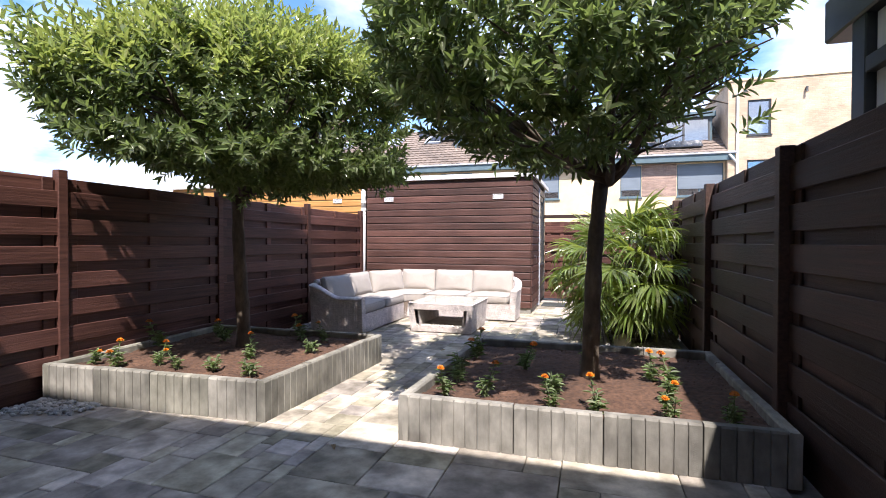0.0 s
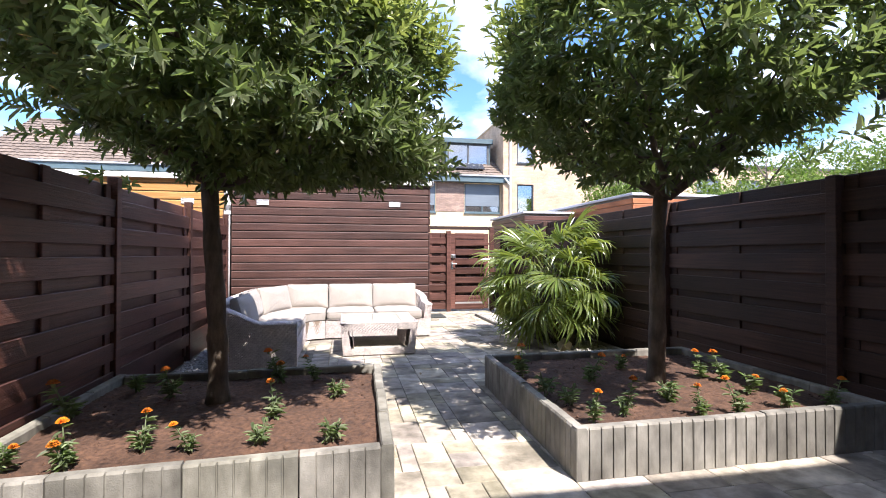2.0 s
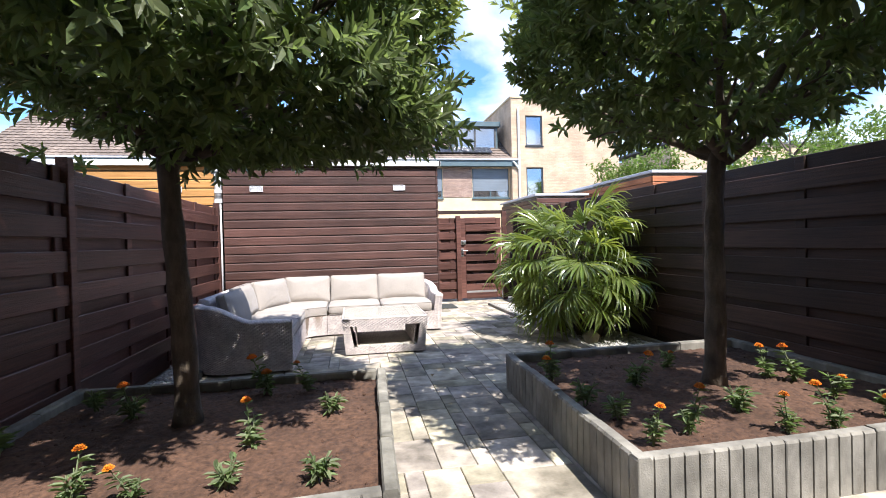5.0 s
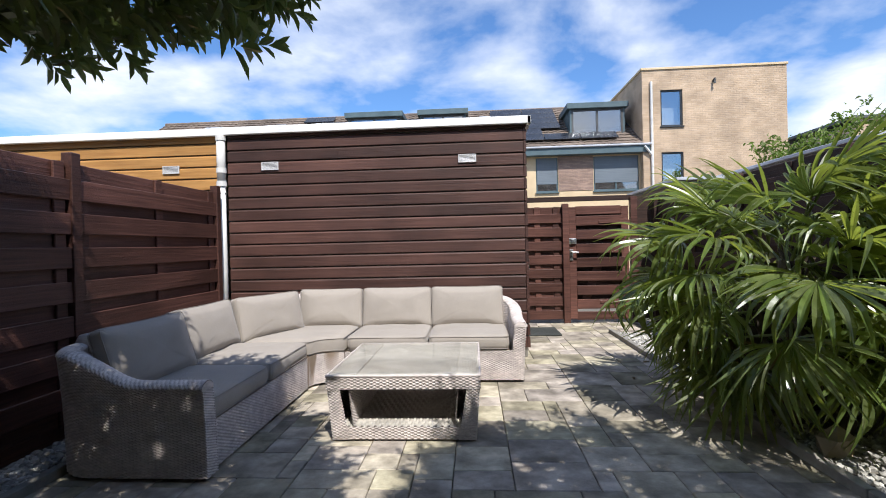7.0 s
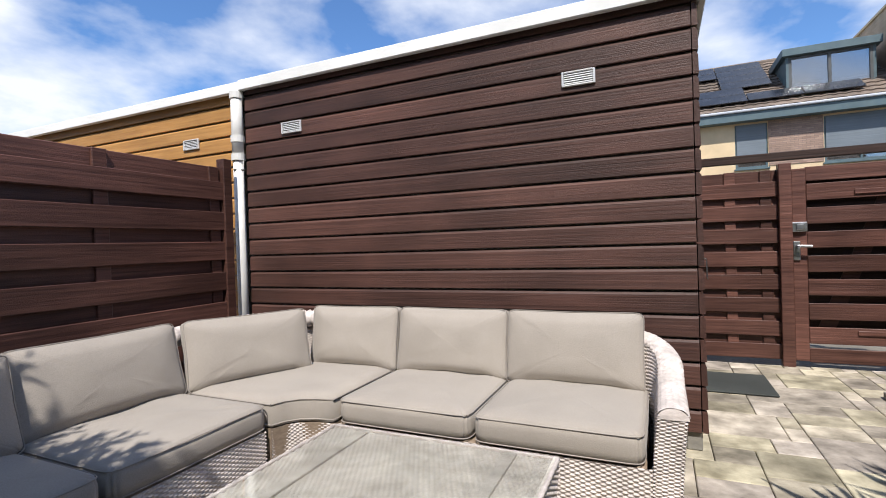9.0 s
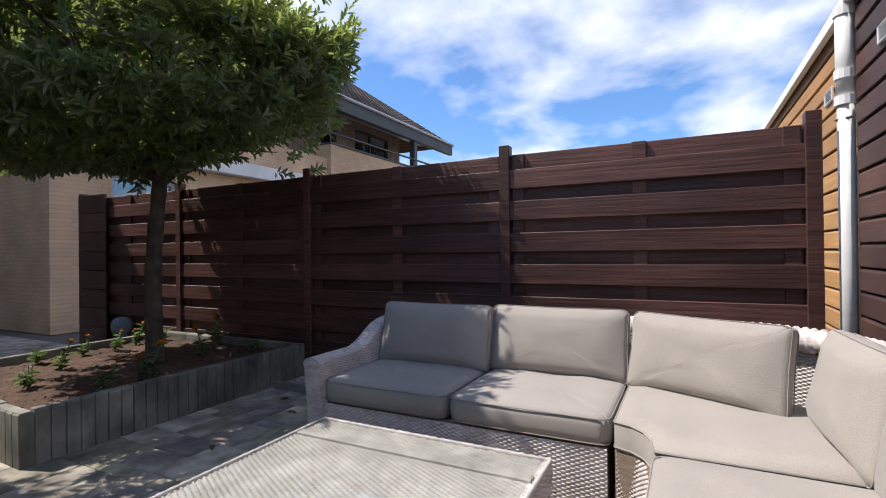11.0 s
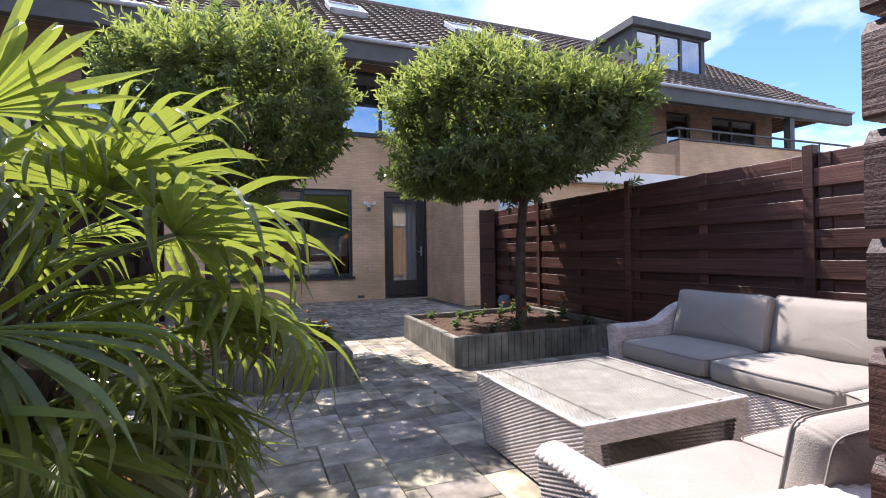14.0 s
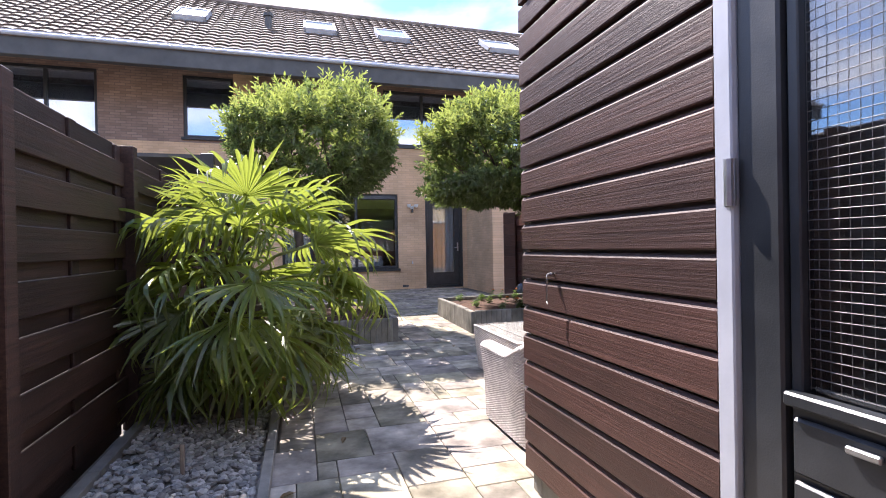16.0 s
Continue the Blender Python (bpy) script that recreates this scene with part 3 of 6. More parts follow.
for i in range(6):
    rail.tube([(-10.7 - i * 1.42, -0.6, 3.9), (-10.7 - i * 1.42, -0.6, 4.2)], 0.02, 6)
rail.obj("balcony_rail", FASCIA, bay)
Geo().box((-15.9, -1.2, 3.8), (-15.7, -1.0, 5.04)).obj("eave_post", FASCIA, bay)
casement("window_6", -6.4, -5.3, 0.9, 2.35, -0.6, [-5.85], "dark-framed kitchen window of the next house", frame_mat=GREYTRIM)
casement("window_7", -9.0, -7.25, 0.3, 2.3, -0.6, [-8.1], "sliding window under the white gutter board")
casement("window_8", -13.2, -12.2, 3.7, 5.3, HY - 0.1, [], "balcony window of the next house", glass=GLASS_FAR)
casement("window_9", -16.2, -14.15, 3.7, 5.3, HY - 0.1, [-15.1], "balcony window pair of the next house", glass=GLASS_FAR)


def dormer(name, x0, x1, z0, z1, y, back, nwin, body, glass, label, out=1):
    """A flat-roofed box dormer standing out of a roof slope; its front at y."""
    d = tagged(thing(name, label, "dormer"), kind="structure")
    ya, yb = sorted((y, back))
    Geo().box((x0, ya, z0 - 0.1), (x0 + 0.12, yb, z1)).box((x1 - 0.12, ya, z0 - 0.1), (x1, yb, z1)).obj("cheek", body, d)
    e = 0.16 * out
    Geo().box((x0 - 0.14, min(ya, ya + e), z1), (x1 + 0.14, max(yb, yb + e), z1 + 0.26), 0.012).obj("flat_roof", body, d)
    fa, fb = sorted((y - out * 0.1, y))
    bar = 0.09
    Geo().box((x0 + 0.12, fa, z0), (x1 - 0.12, fb, z0 + bar), 0.005).box((x0 + 0.12, fa, z1 - bar), (x1 - 0.12, fb, z1), 0.005).obj("window_frame", FASCIA, d)
    step = (x1 - x0 - 0.24) / nwin
    for i in range(nwin + 1):
        x = x0 + 0.12 + step * i
        Geo().box((x - bar / 2, fa - 0.003, z0), (x + bar / 2, fb + 0.003, z1), 0.005).obj("mullion", FASCIA, d)
    for i in range(nwin):
        p = Geo().box((x0 + 0.12 + step * i, (fa + fb) / 2 - 0.004, z0 + bar), (x0 + 0.12 + step * (i + 1), (fa + fb) / 2 + 0.004, z1 - bar)).obj("pane", glass, d)
    Geo().box((x0 + 0.12, min(fa - out * 0.5, fa - out * 0.46), z0), (x1 - 0.12, max(fa - out * 0.5, fa - out * 0.46), z1)).obj("blind", CURTAIN, d)
    return d


dormer("dormer_1", -14.7, -11.6, 6.85, 8.1, -3.1, -6.0, 3, FASCIA, GLASS_FAR, "dark grey flat-roofed dormer on the terrace roof")


def skylight(name, x, y, eave_y, eave_z, k, w=0.78, l=0.98, lift=0.05, frame_mat=None):
    """A roof window lying in a slope of rise k per metre of run; out is the side that the slope faces."""
    s = tagged(thing(name, "tilting roof window with grey metal flashing", "skylight"), kind="structure")
    a = math.atan(k)
    s.matrix_basis = Matrix.Translation((x, y, eave_z + (y - eave_y) * k)) @ Matrix.Rotation(a, 4, "X")
    g = Geo()
    for lo, hi in (((-w / 2, -l / 2, 0), (-w / 2 + 0.07, l / 2, lift + 0.05)), ((w / 2 - 0.07, -l / 2, 0), (w / 2, l / 2, lift + 0.05)), ((-w / 2, -l / 2, 0), (w / 2, -l / 2 + 0.09, lift + 0.048)), ((-w / 2, l / 2 - 0.09, 0), (w / 2, l / 2, lift + 0.048))):
        g.box(lo, hi, 0.008)
    g.obj("flashing", frame_mat or GREYTRIM, s)
    Geo().box((-w / 2 + 0.06, -l / 2 + 0.08, lift), (w / 2 - 0.06, l / 2 - 0.08, lift + 0.02)).obj("pane", SKYPANE, s)
    return s


SKYPANE = surface("roof_window_glass", (0.3, 0.36, 0.42), (0.34, 0.4, 0.46), 0.08, (1, 1, 1), stain=0.05, bump=0, spec=0.9)
KR = (9.1 - 5.38) / (-6.5 + 0.92)
for sx, sw in ((2.67, 0.8), (-0.63, 0.9), (-2.72, 0.95), (-6.2, 1.1), (-8.2, 0.6)):
    skylight("skylight", sx, -3.9, -0.92, 5.42, KR, sw, 0.9 if sw < 0.7 else 1.15, 0.1)
v = tagged(thing("roof_vent", "short dark roof vent pipe on the tiles", "vent"), kind="structure")
Geo().tube([(0.74, -3.6, 6.9), (0.74, -3.6, 7.5)], 0.09, 10).obj("pipe", FASCIA, v)
Geo().tube([(0.74, -3.6, 7.5), (0.74, -3.6, 7.58)], 0.13, 10).obj("cowl", FASCIA, v)

# ---- the row of houses beyond the garden ----
BY = 25.5
back = tagged(thing("terrace_row", "cream terrace houses behind the garden with brown tiled roof", "house"), kind="structure")
bw = [(1.34, 2.32, 3.46, 5.0), (3.9, 5.88, 3.46, 5.0), (-3.4, -1.6, 3.46, 5.0), (-8.0, -6.2, 3.46, 5.0)]
holed(Geo(), -18.5, 5.96, -0.05, 5.3, BY, BY + 0.3, bw).obj("front_wall", PLASTER, back)
Geo().box((2.34, BY - 0.02, 3.5), (3.88, BY + 0.01, 5.05)).obj("brick_panel", BROWN, back)
Geo().box((-18.6, BY - 0.42, 5.06), (6.25, BY - 0.02, 5.36), 0.01).obj("fascia", TEAL, back)
Geo().tube([(-18.6, BY - 0.45, 5.4), (6.3, BY - 0.45, 5.4)], 0.05, 8).obj("gutter", GREYTRIM, back)
Geo().box((-18.5, 33.4, -0.05), (5.96, 33.6, 5.4)).obj("rear_wall", PLASTER, back)
KB = (8.25 - 5.42) / 4.4
prism_house("roof_back", "weathered brown pantile roof of the far terrace", -18.6, 5.96, BY, 34, 5.42, BY - 0.4, BY + 4.0, 8.25, TILE_FAR, 0.36, 0.32, -1)
for a, b, c, e in bw:
    w = casement("window_far", a, b, c, e, BY + 0.08, [(a + b) / 2] if b - a > 1.2 else [], "far window with lowered grey roller shutter", out=-1, glass=GLASS_FAR, frame_mat=TEAL)
    Geo().box((a + 0.05, BY + 0.0, c + 0.36), (b - 0.05, BY + 0.03, e)).obj("roller_shutter", SHUTTER, w)
dormer("dormer_2", 3.05, 5.55, 6.1, 7.35, BY + 0.75, BY + 4.0, 2, TEAL, GLASS_FAR, "blue-grey dormer with white sill on the far roof", out=-1)
Geo().box((3.0, BY + 0.6, 6.0), (5.6, BY + 0.8, 6.1), 0.01).obj("sill", WHITE, bpy.data.objects["dormer_2"])
dormer("dormer_3", -7.6, -5.0, 6.75, 7.55, BY + 1.5, BY + 4.0, 2, TEAL, GLASS_FAR, "flat blue-grey dormer on the far roof", out=-1)
dormer("dormer_4", -4.0, -1.8, 6.75, 7.55, BY + 1.5, BY + 4.0, 2, TEAL, GLASS_FAR, "flat blue-grey dormer on the far roof", out=-1)
for sx in (-0.6, -9.2, -11.8, -15.2):
    skylight("skylight", sx, BY + 2.6, BY - 0.4, 5.48, KB, 1.0, 0.95, 0.08)


def solar(x, y, w=1.65, l=1.0):
    s = tagged(thing("solar_panel", "black solar panel on the far tiled roof", "solar panel", group="roof solar panels"))
    s.matrix_basis = Matrix.Translation((x, y, 5.6 + (y - BY + 0.4) * KB)) @ Matrix.Rotation(math.atan(KB), 4, "X")
    Geo().box((-w / 2, -l / 2, 0), (w / 2, l / 2, 0.04), 0.006).obj("module", SOLAR, s)


for sx, sy in ((0.95, 0.2), (2.58, 0.2), (4.21, 0.2), (0.95, 0.83), (1.9, 1.46), (1.9, 2.09), (0.27, 2.72), (1.9, 2.72), (0.27, 3.35), (1.9, 3.35), (-8.6, 2.6), (-4.5, 2.6), (-9.6, 3.4)):
    solar(sx, BY + sy, 1.6, 0.72)
# cube-shaped corner house
cube = tagged(thing("corner_house", "sand brick flat-roofed three-storey house", "house"), kind="structure")
cw = [(6.75, 7.69, 6.15, 7.74), (6.75, 7.69, 3.4, 5.02)]
holed(Geo(), 5.97, 12.06, -0.05, 8.62, BY - 0.35, BY, cw).obj("front_wall", SAND, cube)
Geo().box((5.97, BY, -0.05), (6.25, 34.5, 8.62)).obj("side_wall", SAND_Y, cube)
Geo().box((11.8, BY, -0.05), (12.06, 34.5, 8.62)).obj("side_wall", SAND_Y, cube)
Geo().box((6.25, 34.2, -0.05), (11.8, 34.5, 8.62)).obj("rear_wall", SAND, cube)
Geo().box((6.2, BY, 8.3), (11.85, 34.3, 8.45)).obj("flat_roof", FASCIA, cube)
Geo().box((5.92, BY - 0.4, 8.622), (12.11, 34.55, 8.72), 0.01).obj("coping", PLASTER, cube)
for a, b, c, e in cw:
    w = casement("window_cube", a, b, c, e, BY - 0.25, [], "dark-framed window with white blind on the corner house", out=-1, glass=GLASS_FAR)
    Geo().box((a, BY + 0.1, c), (b, BY + 0.14, e)).obj("blind", CURTAIN, w)
dp = tagged(thing("downpipe", "pale grey rainwater pipe on the corner house", "drainpipe"))
Geo().tube([(6.34, BY - 0.42, 3.0), (6.34, BY - 0.42, 8.1)], 0.055, 8).obj("pipe", PIPE, dp)
Geo().tube([(6.0, BY - 0.5, 5.3), (6.34, BY - 0.42, 4.9)], 0.05, 8).obj("elbow", PIPE, dp)
sp = tagged(thing("roof_spout", "small dark spout high on the sand brick wall", "spout"))
Geo().tube([(9.0, BY - 0.34, 8.05), (9.0, BY - 0.48, 8.1), (9.0, BY - 0.5, 7.9)], 0.05, 8).obj("pipe", FASCIA, sp)

# ---- fences ----


def fence_panel(parent, m, length, mat, z_top=1.755, pitch=0.222, high=0.136, low=0.1, gap=0.034, first=True):
    """A hit-and-miss panel: front boards, back boards between them and three battens; m puts x along it, -y to the garden."""
    z, i = z_top - 0.066, 0
    while z > low:
        place("board", plank(length, high, 0.018, mat), parent, m=m @ pose(0, gap + random.uniform(-0.002, 0.002), z, 0, 0, 0) @ pose(0, 0, 0, random.uniform(-1, 1), random.uniform(-0.12, 0.12), 0))
        zf = z - pitch / 2
        if zf > low:
            place("board", plank(length, high, 0.018, mat), parent, m=m @ pose(0, -0.009 + random.uniform(-0.003, 0.003), zf, random.uniform(-1.5, 1.5), random.uniform(-0.15, 0.15), 0))
        z -= pitch
    for x in (-length / 2 + 0.09, 0.0, length / 2 - 0.09):
        Z = z_top + (0.0 if x else 0.004)
        place("batten", plank(0.085, Z - 0.06, 0.02, mat), parent, m=m @ pose(x, gap / 2 - 0.003, (Z + 0.06) / 2))


def fence_post(parent, m, mat, z_top=1.82, w=0.075):
    place("post", plank(w, z_top, w, mat), parent, m=m @ pose(0, 0.0, z_top / 2))


LX, RX = -4.14, 1.08
left = thing("fence", "red-brown stained wooden hit-and-miss fence with square posts", "fence", group="garden fences")
ys = [1.03, 2.85, 4.6, 6.43, 8.2]
for a, b in zip(ys, ys[1:]):
    fence_panel(left, pose(LX, (a + b) / 2, 0, 0, 0, 90), b - a - 0.004, FENCE)
for a, b in zip(ys, ys[1:]):
    place("board", plank(b - a - 0.08, 0.15, 0.02, FENCE), left, m=pose(LX - 0.04, (a + b) / 2, 0.05, 0, 0, 90))
for y in ys:
    fence_post(left, pose(LX - 0.005, y, 0, 0, 0, 90), FENCE)
for i in range(8):
    place("board", plank(0.56, 0.215, 0.02, FENCE), left, m=pose(LX + 0.05, 1.32, 1.68 - i * 0.222, 0, 0, 90))
right = thing("fence", "dark brown wooden fence with overlapping boards", "fence", group="garden fences")
yr = [-0.45, 1.4, 3.2, 5.05, 6.9, 8.3, 10.42]
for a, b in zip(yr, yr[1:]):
    fence_panel(right, pose(RX, (a + b) / 2, 0, 0, 0, -90), b - a - 0.004, FENCE_DARK, 1.78, 0.222, 0.15, gap=0.026)
# foot boards added outside, to keep the sun from shining under the fence
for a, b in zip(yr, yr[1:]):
    place("board", plank(b - a - 0.08, 0.14, 0.02, FENCE_DARK), right, m=pose(RX + 0.035, (a + b) / 2, 0.05, 0, 0, -90))
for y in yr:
    fence_post(right, pose(RX - 0.03, y, 0, 0, 0, -90), FENCE_DARK, 1.79, 0.08)
# end of the garden: fixed panel, post and gate
GY = 10.52
end = thing("fence", "narrow red-brown fence panel beside the gate", "fence", group="garden fences")
fence_panel(end, pose(-0.6, GY, 0), 0.72, FENCE, 1.68, 0.2, 0.13, gap=0.03)
fence_post(end, pose(-0.2, GY - 0.02, 0), FENCE, 1.72, 0.09)
fence_post(end, pose(0.76, GY - 0.02, 0), FENCE, 1.8, 0.09)
place("beam", plank(1.75, 0.07, 0.06, FENCE_DARK), end, m=pose(-0.1, GY + 0.02, 1.79))
place("board", plank(0.36, 1.7, 0.02, FENCE_DARK), end, m=pose(0.93, GY, 0.9))
gate = tagged(thing("gate", "closed red-brown wooden garden gate with steel latch", "gate", (-0.15, GY, 0)))
GW = 0.84
for x in (0.05, GW - 0.05):
    place("stile", plank(0.1, 1.62, 0.035, FENCE), gate, m=pose(x, -0.012, 0.86))
for z in (0.1, 1.62):
    place("rail", plank(GW - 0.2, 0.12, 0.03, FENCE), gate, m=pose(GW / 2, -0.006, z))
for i in range(7):
    place("board", plank(GW - 0.16, 0.138, 0.018, FENCE), gate, m=pose(GW / 2 + 0.02, -0.025, 0.27 + i * 0.2, random.uniform(-2, 2), random.uniform(-0.5, 0.5), 0))
    place("board", plank(GW - 0.16, 0.115, 0.018, FENCE_DARK), gate, m=pose(GW / 2 + 0.02, 0.03, 0.37 + i * 0.2))
bz = (1.5 - 0.2) / (GW - 0.2)
br = Geo()
br.add([(0.12, 0.012, 0.2), (0.24, 0.012, 0.2), (GW - 0.1, 0.012, 1.5), (GW - 0.22, 0.012, 1.5), (0.12, 0.022, 0.2), (0.24, 0.022, 0.2), (GW - 0.1, 0.022, 1.5), (GW - 0.22, 0.022, 1.5)], [(0, 1, 2, 3), (7, 6, 5, 4), (0, 4, 5, 1), (2, 6, 7, 3), (1, 5, 6, 2), (3, 7, 4, 0)])
br.obj("brace", FENCE, gate)
lk = Geo().box((-0.02, -0.06, 1.14), (0.1, -0.03, 1.22), 0.006).box((0.02, -0.075, 1.155), (0.075, -0.058, 1.205), 0.004).obj("latch", STEEL, gate, "galvanised slide latch")
Geo().box((0.0, -0.045, 0.9), (0.05, -0.03, 1.06), 0.004).tube([(0.025, -0.045, 1.02), (0.025, -0.09, 1.02), (0.12, -0.095, 1.015)], 0.011, 8).obj("handle", STEEL, gate, "steel lever handle")
for z in (0.3, 1.45):
    Geo().box((0.42, -0.045, z - 0.02), (GW + 0.02, -0.036, z + 0.02), 0.003).obj("hinge", FENCE, gate)

# ---- the shed ----
SX0, SX1, SY, SZ = -4.1, -0.97, 8.38, 2.4
shed = tagged(thing("shed", "dark brown timber-clad garden shed with white roof edge", "shed"), kind="structure")
Geo().box((SX0, SY + 0.03, 0.0), (SX1 - 0.03, 9.46, SZ)).box((SX0, 9.46, 0), (SX1 - 0.2, 10.95, SZ)).obj("core", KERB, shed)
Geo().box((SX0, 10.7, 0), (SX1 - 0.03, 10.95, SZ)).obj("back_core", KERB, shed)
PB = 0.1245
for i in range(19):
    z = 1.0925 + (i - 7.5) * PB
    place("board", plank(SX1 - SX0 - 0.03, PB - 0.011, 0.026, CLAD, "clad"), shed, m=pose((SX0 + SX1) / 2 - 0.015, SY + 0.013, z))
    place("board", plank(1.08, PB - 0.011, 0.026, CLAD, "clad"), shed, m=pose(SX1 - 0.012, SY + 0.54, z, 0, 0, 90))
Geo().box((SX0 - 0.02, SY - 0.05, SZ - 0.03), (SX1 + 0.05, SY - 0.012, SZ + 0.05), 0.006).obj("roof_edge", WHITE, shed)
Geo().box((SX1 + 0.012, SY - 0.05, SZ - 0.03), (SX1 + 0.05, 11.0, SZ + 0.05), 0.006).obj("roof_edge", WHITE, shed)
Geo().box((SX0, SY - 0.01, SZ + 0.0), (SX1 + 0.012, 10.95, SZ + 0.03)).obj("flat_roof", FASCIA, shed)
Geo().box((SX1 - 0.1, SY + 0.02, 0.0), (SX1 - 0.025, SY + 0.1, 0.13), 0.005).obj("plinth", KERB, shed)
# shed door
sd = tagged(thing("door_2", "anthracite shed door with wired glass, closed", "door", (SX1, 9.47, 0)), kind="structure")
Geo().box((-0.06, 0, 0.02), (0.012, 0.05, 2.3), 0.004).obj("side_trim", GREYTRIM, sd, "pale grey painted door post")
Geo().box((-0.07, 0.05, 0.02), (-0.004, 0.155, 2.3), 0.006).box((-0.07, 1.1, 0.02), (-0.004, 1.2, 2.3), 0.006).box((-0.07, 0.155, 2.18), (-0.004, 1.1, 2.3), 0.006).obj("door_frame", ANTHRA, sd)
Geo().box((-0.06, 0.16, 0.06), (-0.02, 1.095, 0.78), 0.004).box((-0.06, 0.16, 0.781), (-0.02, 0.185, 2.17), 0.003).box((-0.06, 1.0, 0.781), (-0.02, 1.095, 2.17), 0.003).box((-0.06, 0.185, 2.08), (-0.02, 1.0, 2.17), 0.003).obj("door_leaf", ANTHRA, sd)
for i in range(5):
    Geo().box((-0.02, 0.17, 0.1 + i * 0.132), (-0.006, 1.08, 0.1 + i * 0.132 + 0.118), 0.006).obj("board", ANTHRA, sd)
Geo().box((-0.03, 0.16, 0.77), (0.008, 1.095, 0.8), 0.005).obj("glazing_bar", ANTHRA, sd)
p = Geo().box((-0.045, 0.185, 0.8), (-0.039, 1.0, 2.08)).obj("pane", GLASS, sd)
wires = Geo()
for i in range(62):
    wires.tube([(-0.037, 0.19, 0.81 + i * 0.0205), (-0.037, 0.995, 0.81 + i * 0.0205)], 0.0008, 4, False)
for i in range(41):
    wires.tube([(-0.037, 0.19 + i * 0.0198, 0.805), (-0.037, 0.19 + i * 0.0198, 2.075)], 0.0006, 4, False)
tagged(wires.obj("wire_mesh", WIRE, sd, "fine steel wire mesh"), kind="stuff")
# dark sheet standing in for the unlit shed inside, which isn't modelled
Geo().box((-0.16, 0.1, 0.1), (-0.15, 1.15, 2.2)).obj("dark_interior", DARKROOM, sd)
Geo().tube([(0.015, 0.045, 1.2), (0.015, 0.045, 1.31)], 0.012, 8).box((0.008, 0.03, 1.2), (0.014, 0.06, 1.31)).obj("hinge", STEEL, sd, "steel butt hinge")
Geo().box((-0.006, 0.28, 0.715), (0.006, 0.34, 0.73), 0.003).obj("letter_slot", STEEL, sd)
hk = thing("cabin_hook", "small galvanised hook on the shed boards", "hook", (SX1 + 0.012, 8.67, 1.0))
Geo().tube([(-0.01, 0, 0), (0.02, 0, 0), (0.024, 0, -0.01), (0.024, 0, -0.11), (0.03, 0.015, -0.118)], 0.0035, 6).obj("rod", STEEL, hk)
Geo().lathe([(0.003, -0.006), (0.011, -0.004), (0.011, 0.004), (0.003, 0.006)], (0.004, 0, 0), 10).obj("eye_plate", STEEL, hk)


def vent(x, z, y, label):
    v = thing("wall_vent", label, "vent", (x, y, z), "shed wall vents")
    w, h = 0.185, 0.085
    Geo().box((-w / 2, -0.012, -h / 2), (-w / 2 + 0.012, 0.004, h / 2), 0.003).box((w / 2 - 0.012, -0.012, -h / 2), (w / 2, 0.004, h / 2), 0.003).box((-w / 2 + 0.012, -0.012, h / 2 - 0.01), (w / 2 - 0.012, 0.004, h / 2), 0.003).box((-w / 2 + 0.012, -0.012, -h / 2), (w / 2 - 0.012, 0.004, -h / 2 + 0.01), 0.003).obj("frame", ALU, v)
    for i in range(5):
        place("slat", plank(w - 0.026, 0.013, 0.003, ALU), v, m=pose(0, -0.005, -h / 2 + 0.018 + i * 0.0125, -38, 0, 0))
    Geo().box((-w / 2 + 0.01, -0.001, -h / 2 + 0.008), (w / 2 - 0.01, 0.003, h / 2 - 0.008)).obj("backing", FASCIA, v)


vent(-3.64, 2.035, SY - 0.004, "white louvred vent on the brown shed boards")
vent(-1.57, 2.045, SY - 0.004, "white louvred vent on the brown shed boards")
vent(-4.74, 2.035, SY + 0.026, "white louvred vent on the ochre shed boards")
# ochre shed of the neighbours, joined on
nb = tagged(thing("neighbour_shed", "ochre timber-clad shed of the neighbours with white roof edge", "shed"), kind="structure")
for i in range(19):
    place("board", plank(4.6, PB - 0.011, 0.026, OCHRE, "clad"), nb, m=pose(-6.5, SY + 0.044, 1.06 + (i - 7.5) * PB))
Geo().box((-8.8, SY + 0.06, 0), (SX0 - 0.1, 10.95, SZ)).obj("core", KERB, nb)
Geo().box((-8.85, SY - 0.03, SZ - 0.03), (SX0 - 0.025, SY + 0.01, SZ + 0.05), 0.006).obj("roof_edge", WHITE, nb)
Geo().box((-8.8, SY + 0.012, SZ), (SX0 - 0.002, 10.95, SZ + 0.03)).obj("flat_roof", FASCIA, nb)
dp = thing("downpipe", "white plastic downpipe between the two sheds", "drainpipe", (-4.155, SY - 0.03, 0))
Geo().tube([(0, 0, 0.1), (0, 0, 1.86)], 0.04, 14).obj("lower_pipe", PIPE, dp, smooth=True)
Geo().tube([(0, 0, 1.84), (0, 0, 2.37)], 0.045, 14).obj("upper_pipe", PIPE, dp, smooth=True)
for z in (1.86, 2.0, 2.34):
    Geo().tube([(0, 0, z - 0.025), (0, 0, z + 0.025)], 0.052, 14).obj("collar", PIPE, dp)
Geo().tube([(-0.05, 0.01, 1.76), (0.0, -0.045, 1.76), (0.05, 0.01, 1.76)], 0.008, 6).obj("clamp", FASCIA, dp)

# ---- raised beds ----


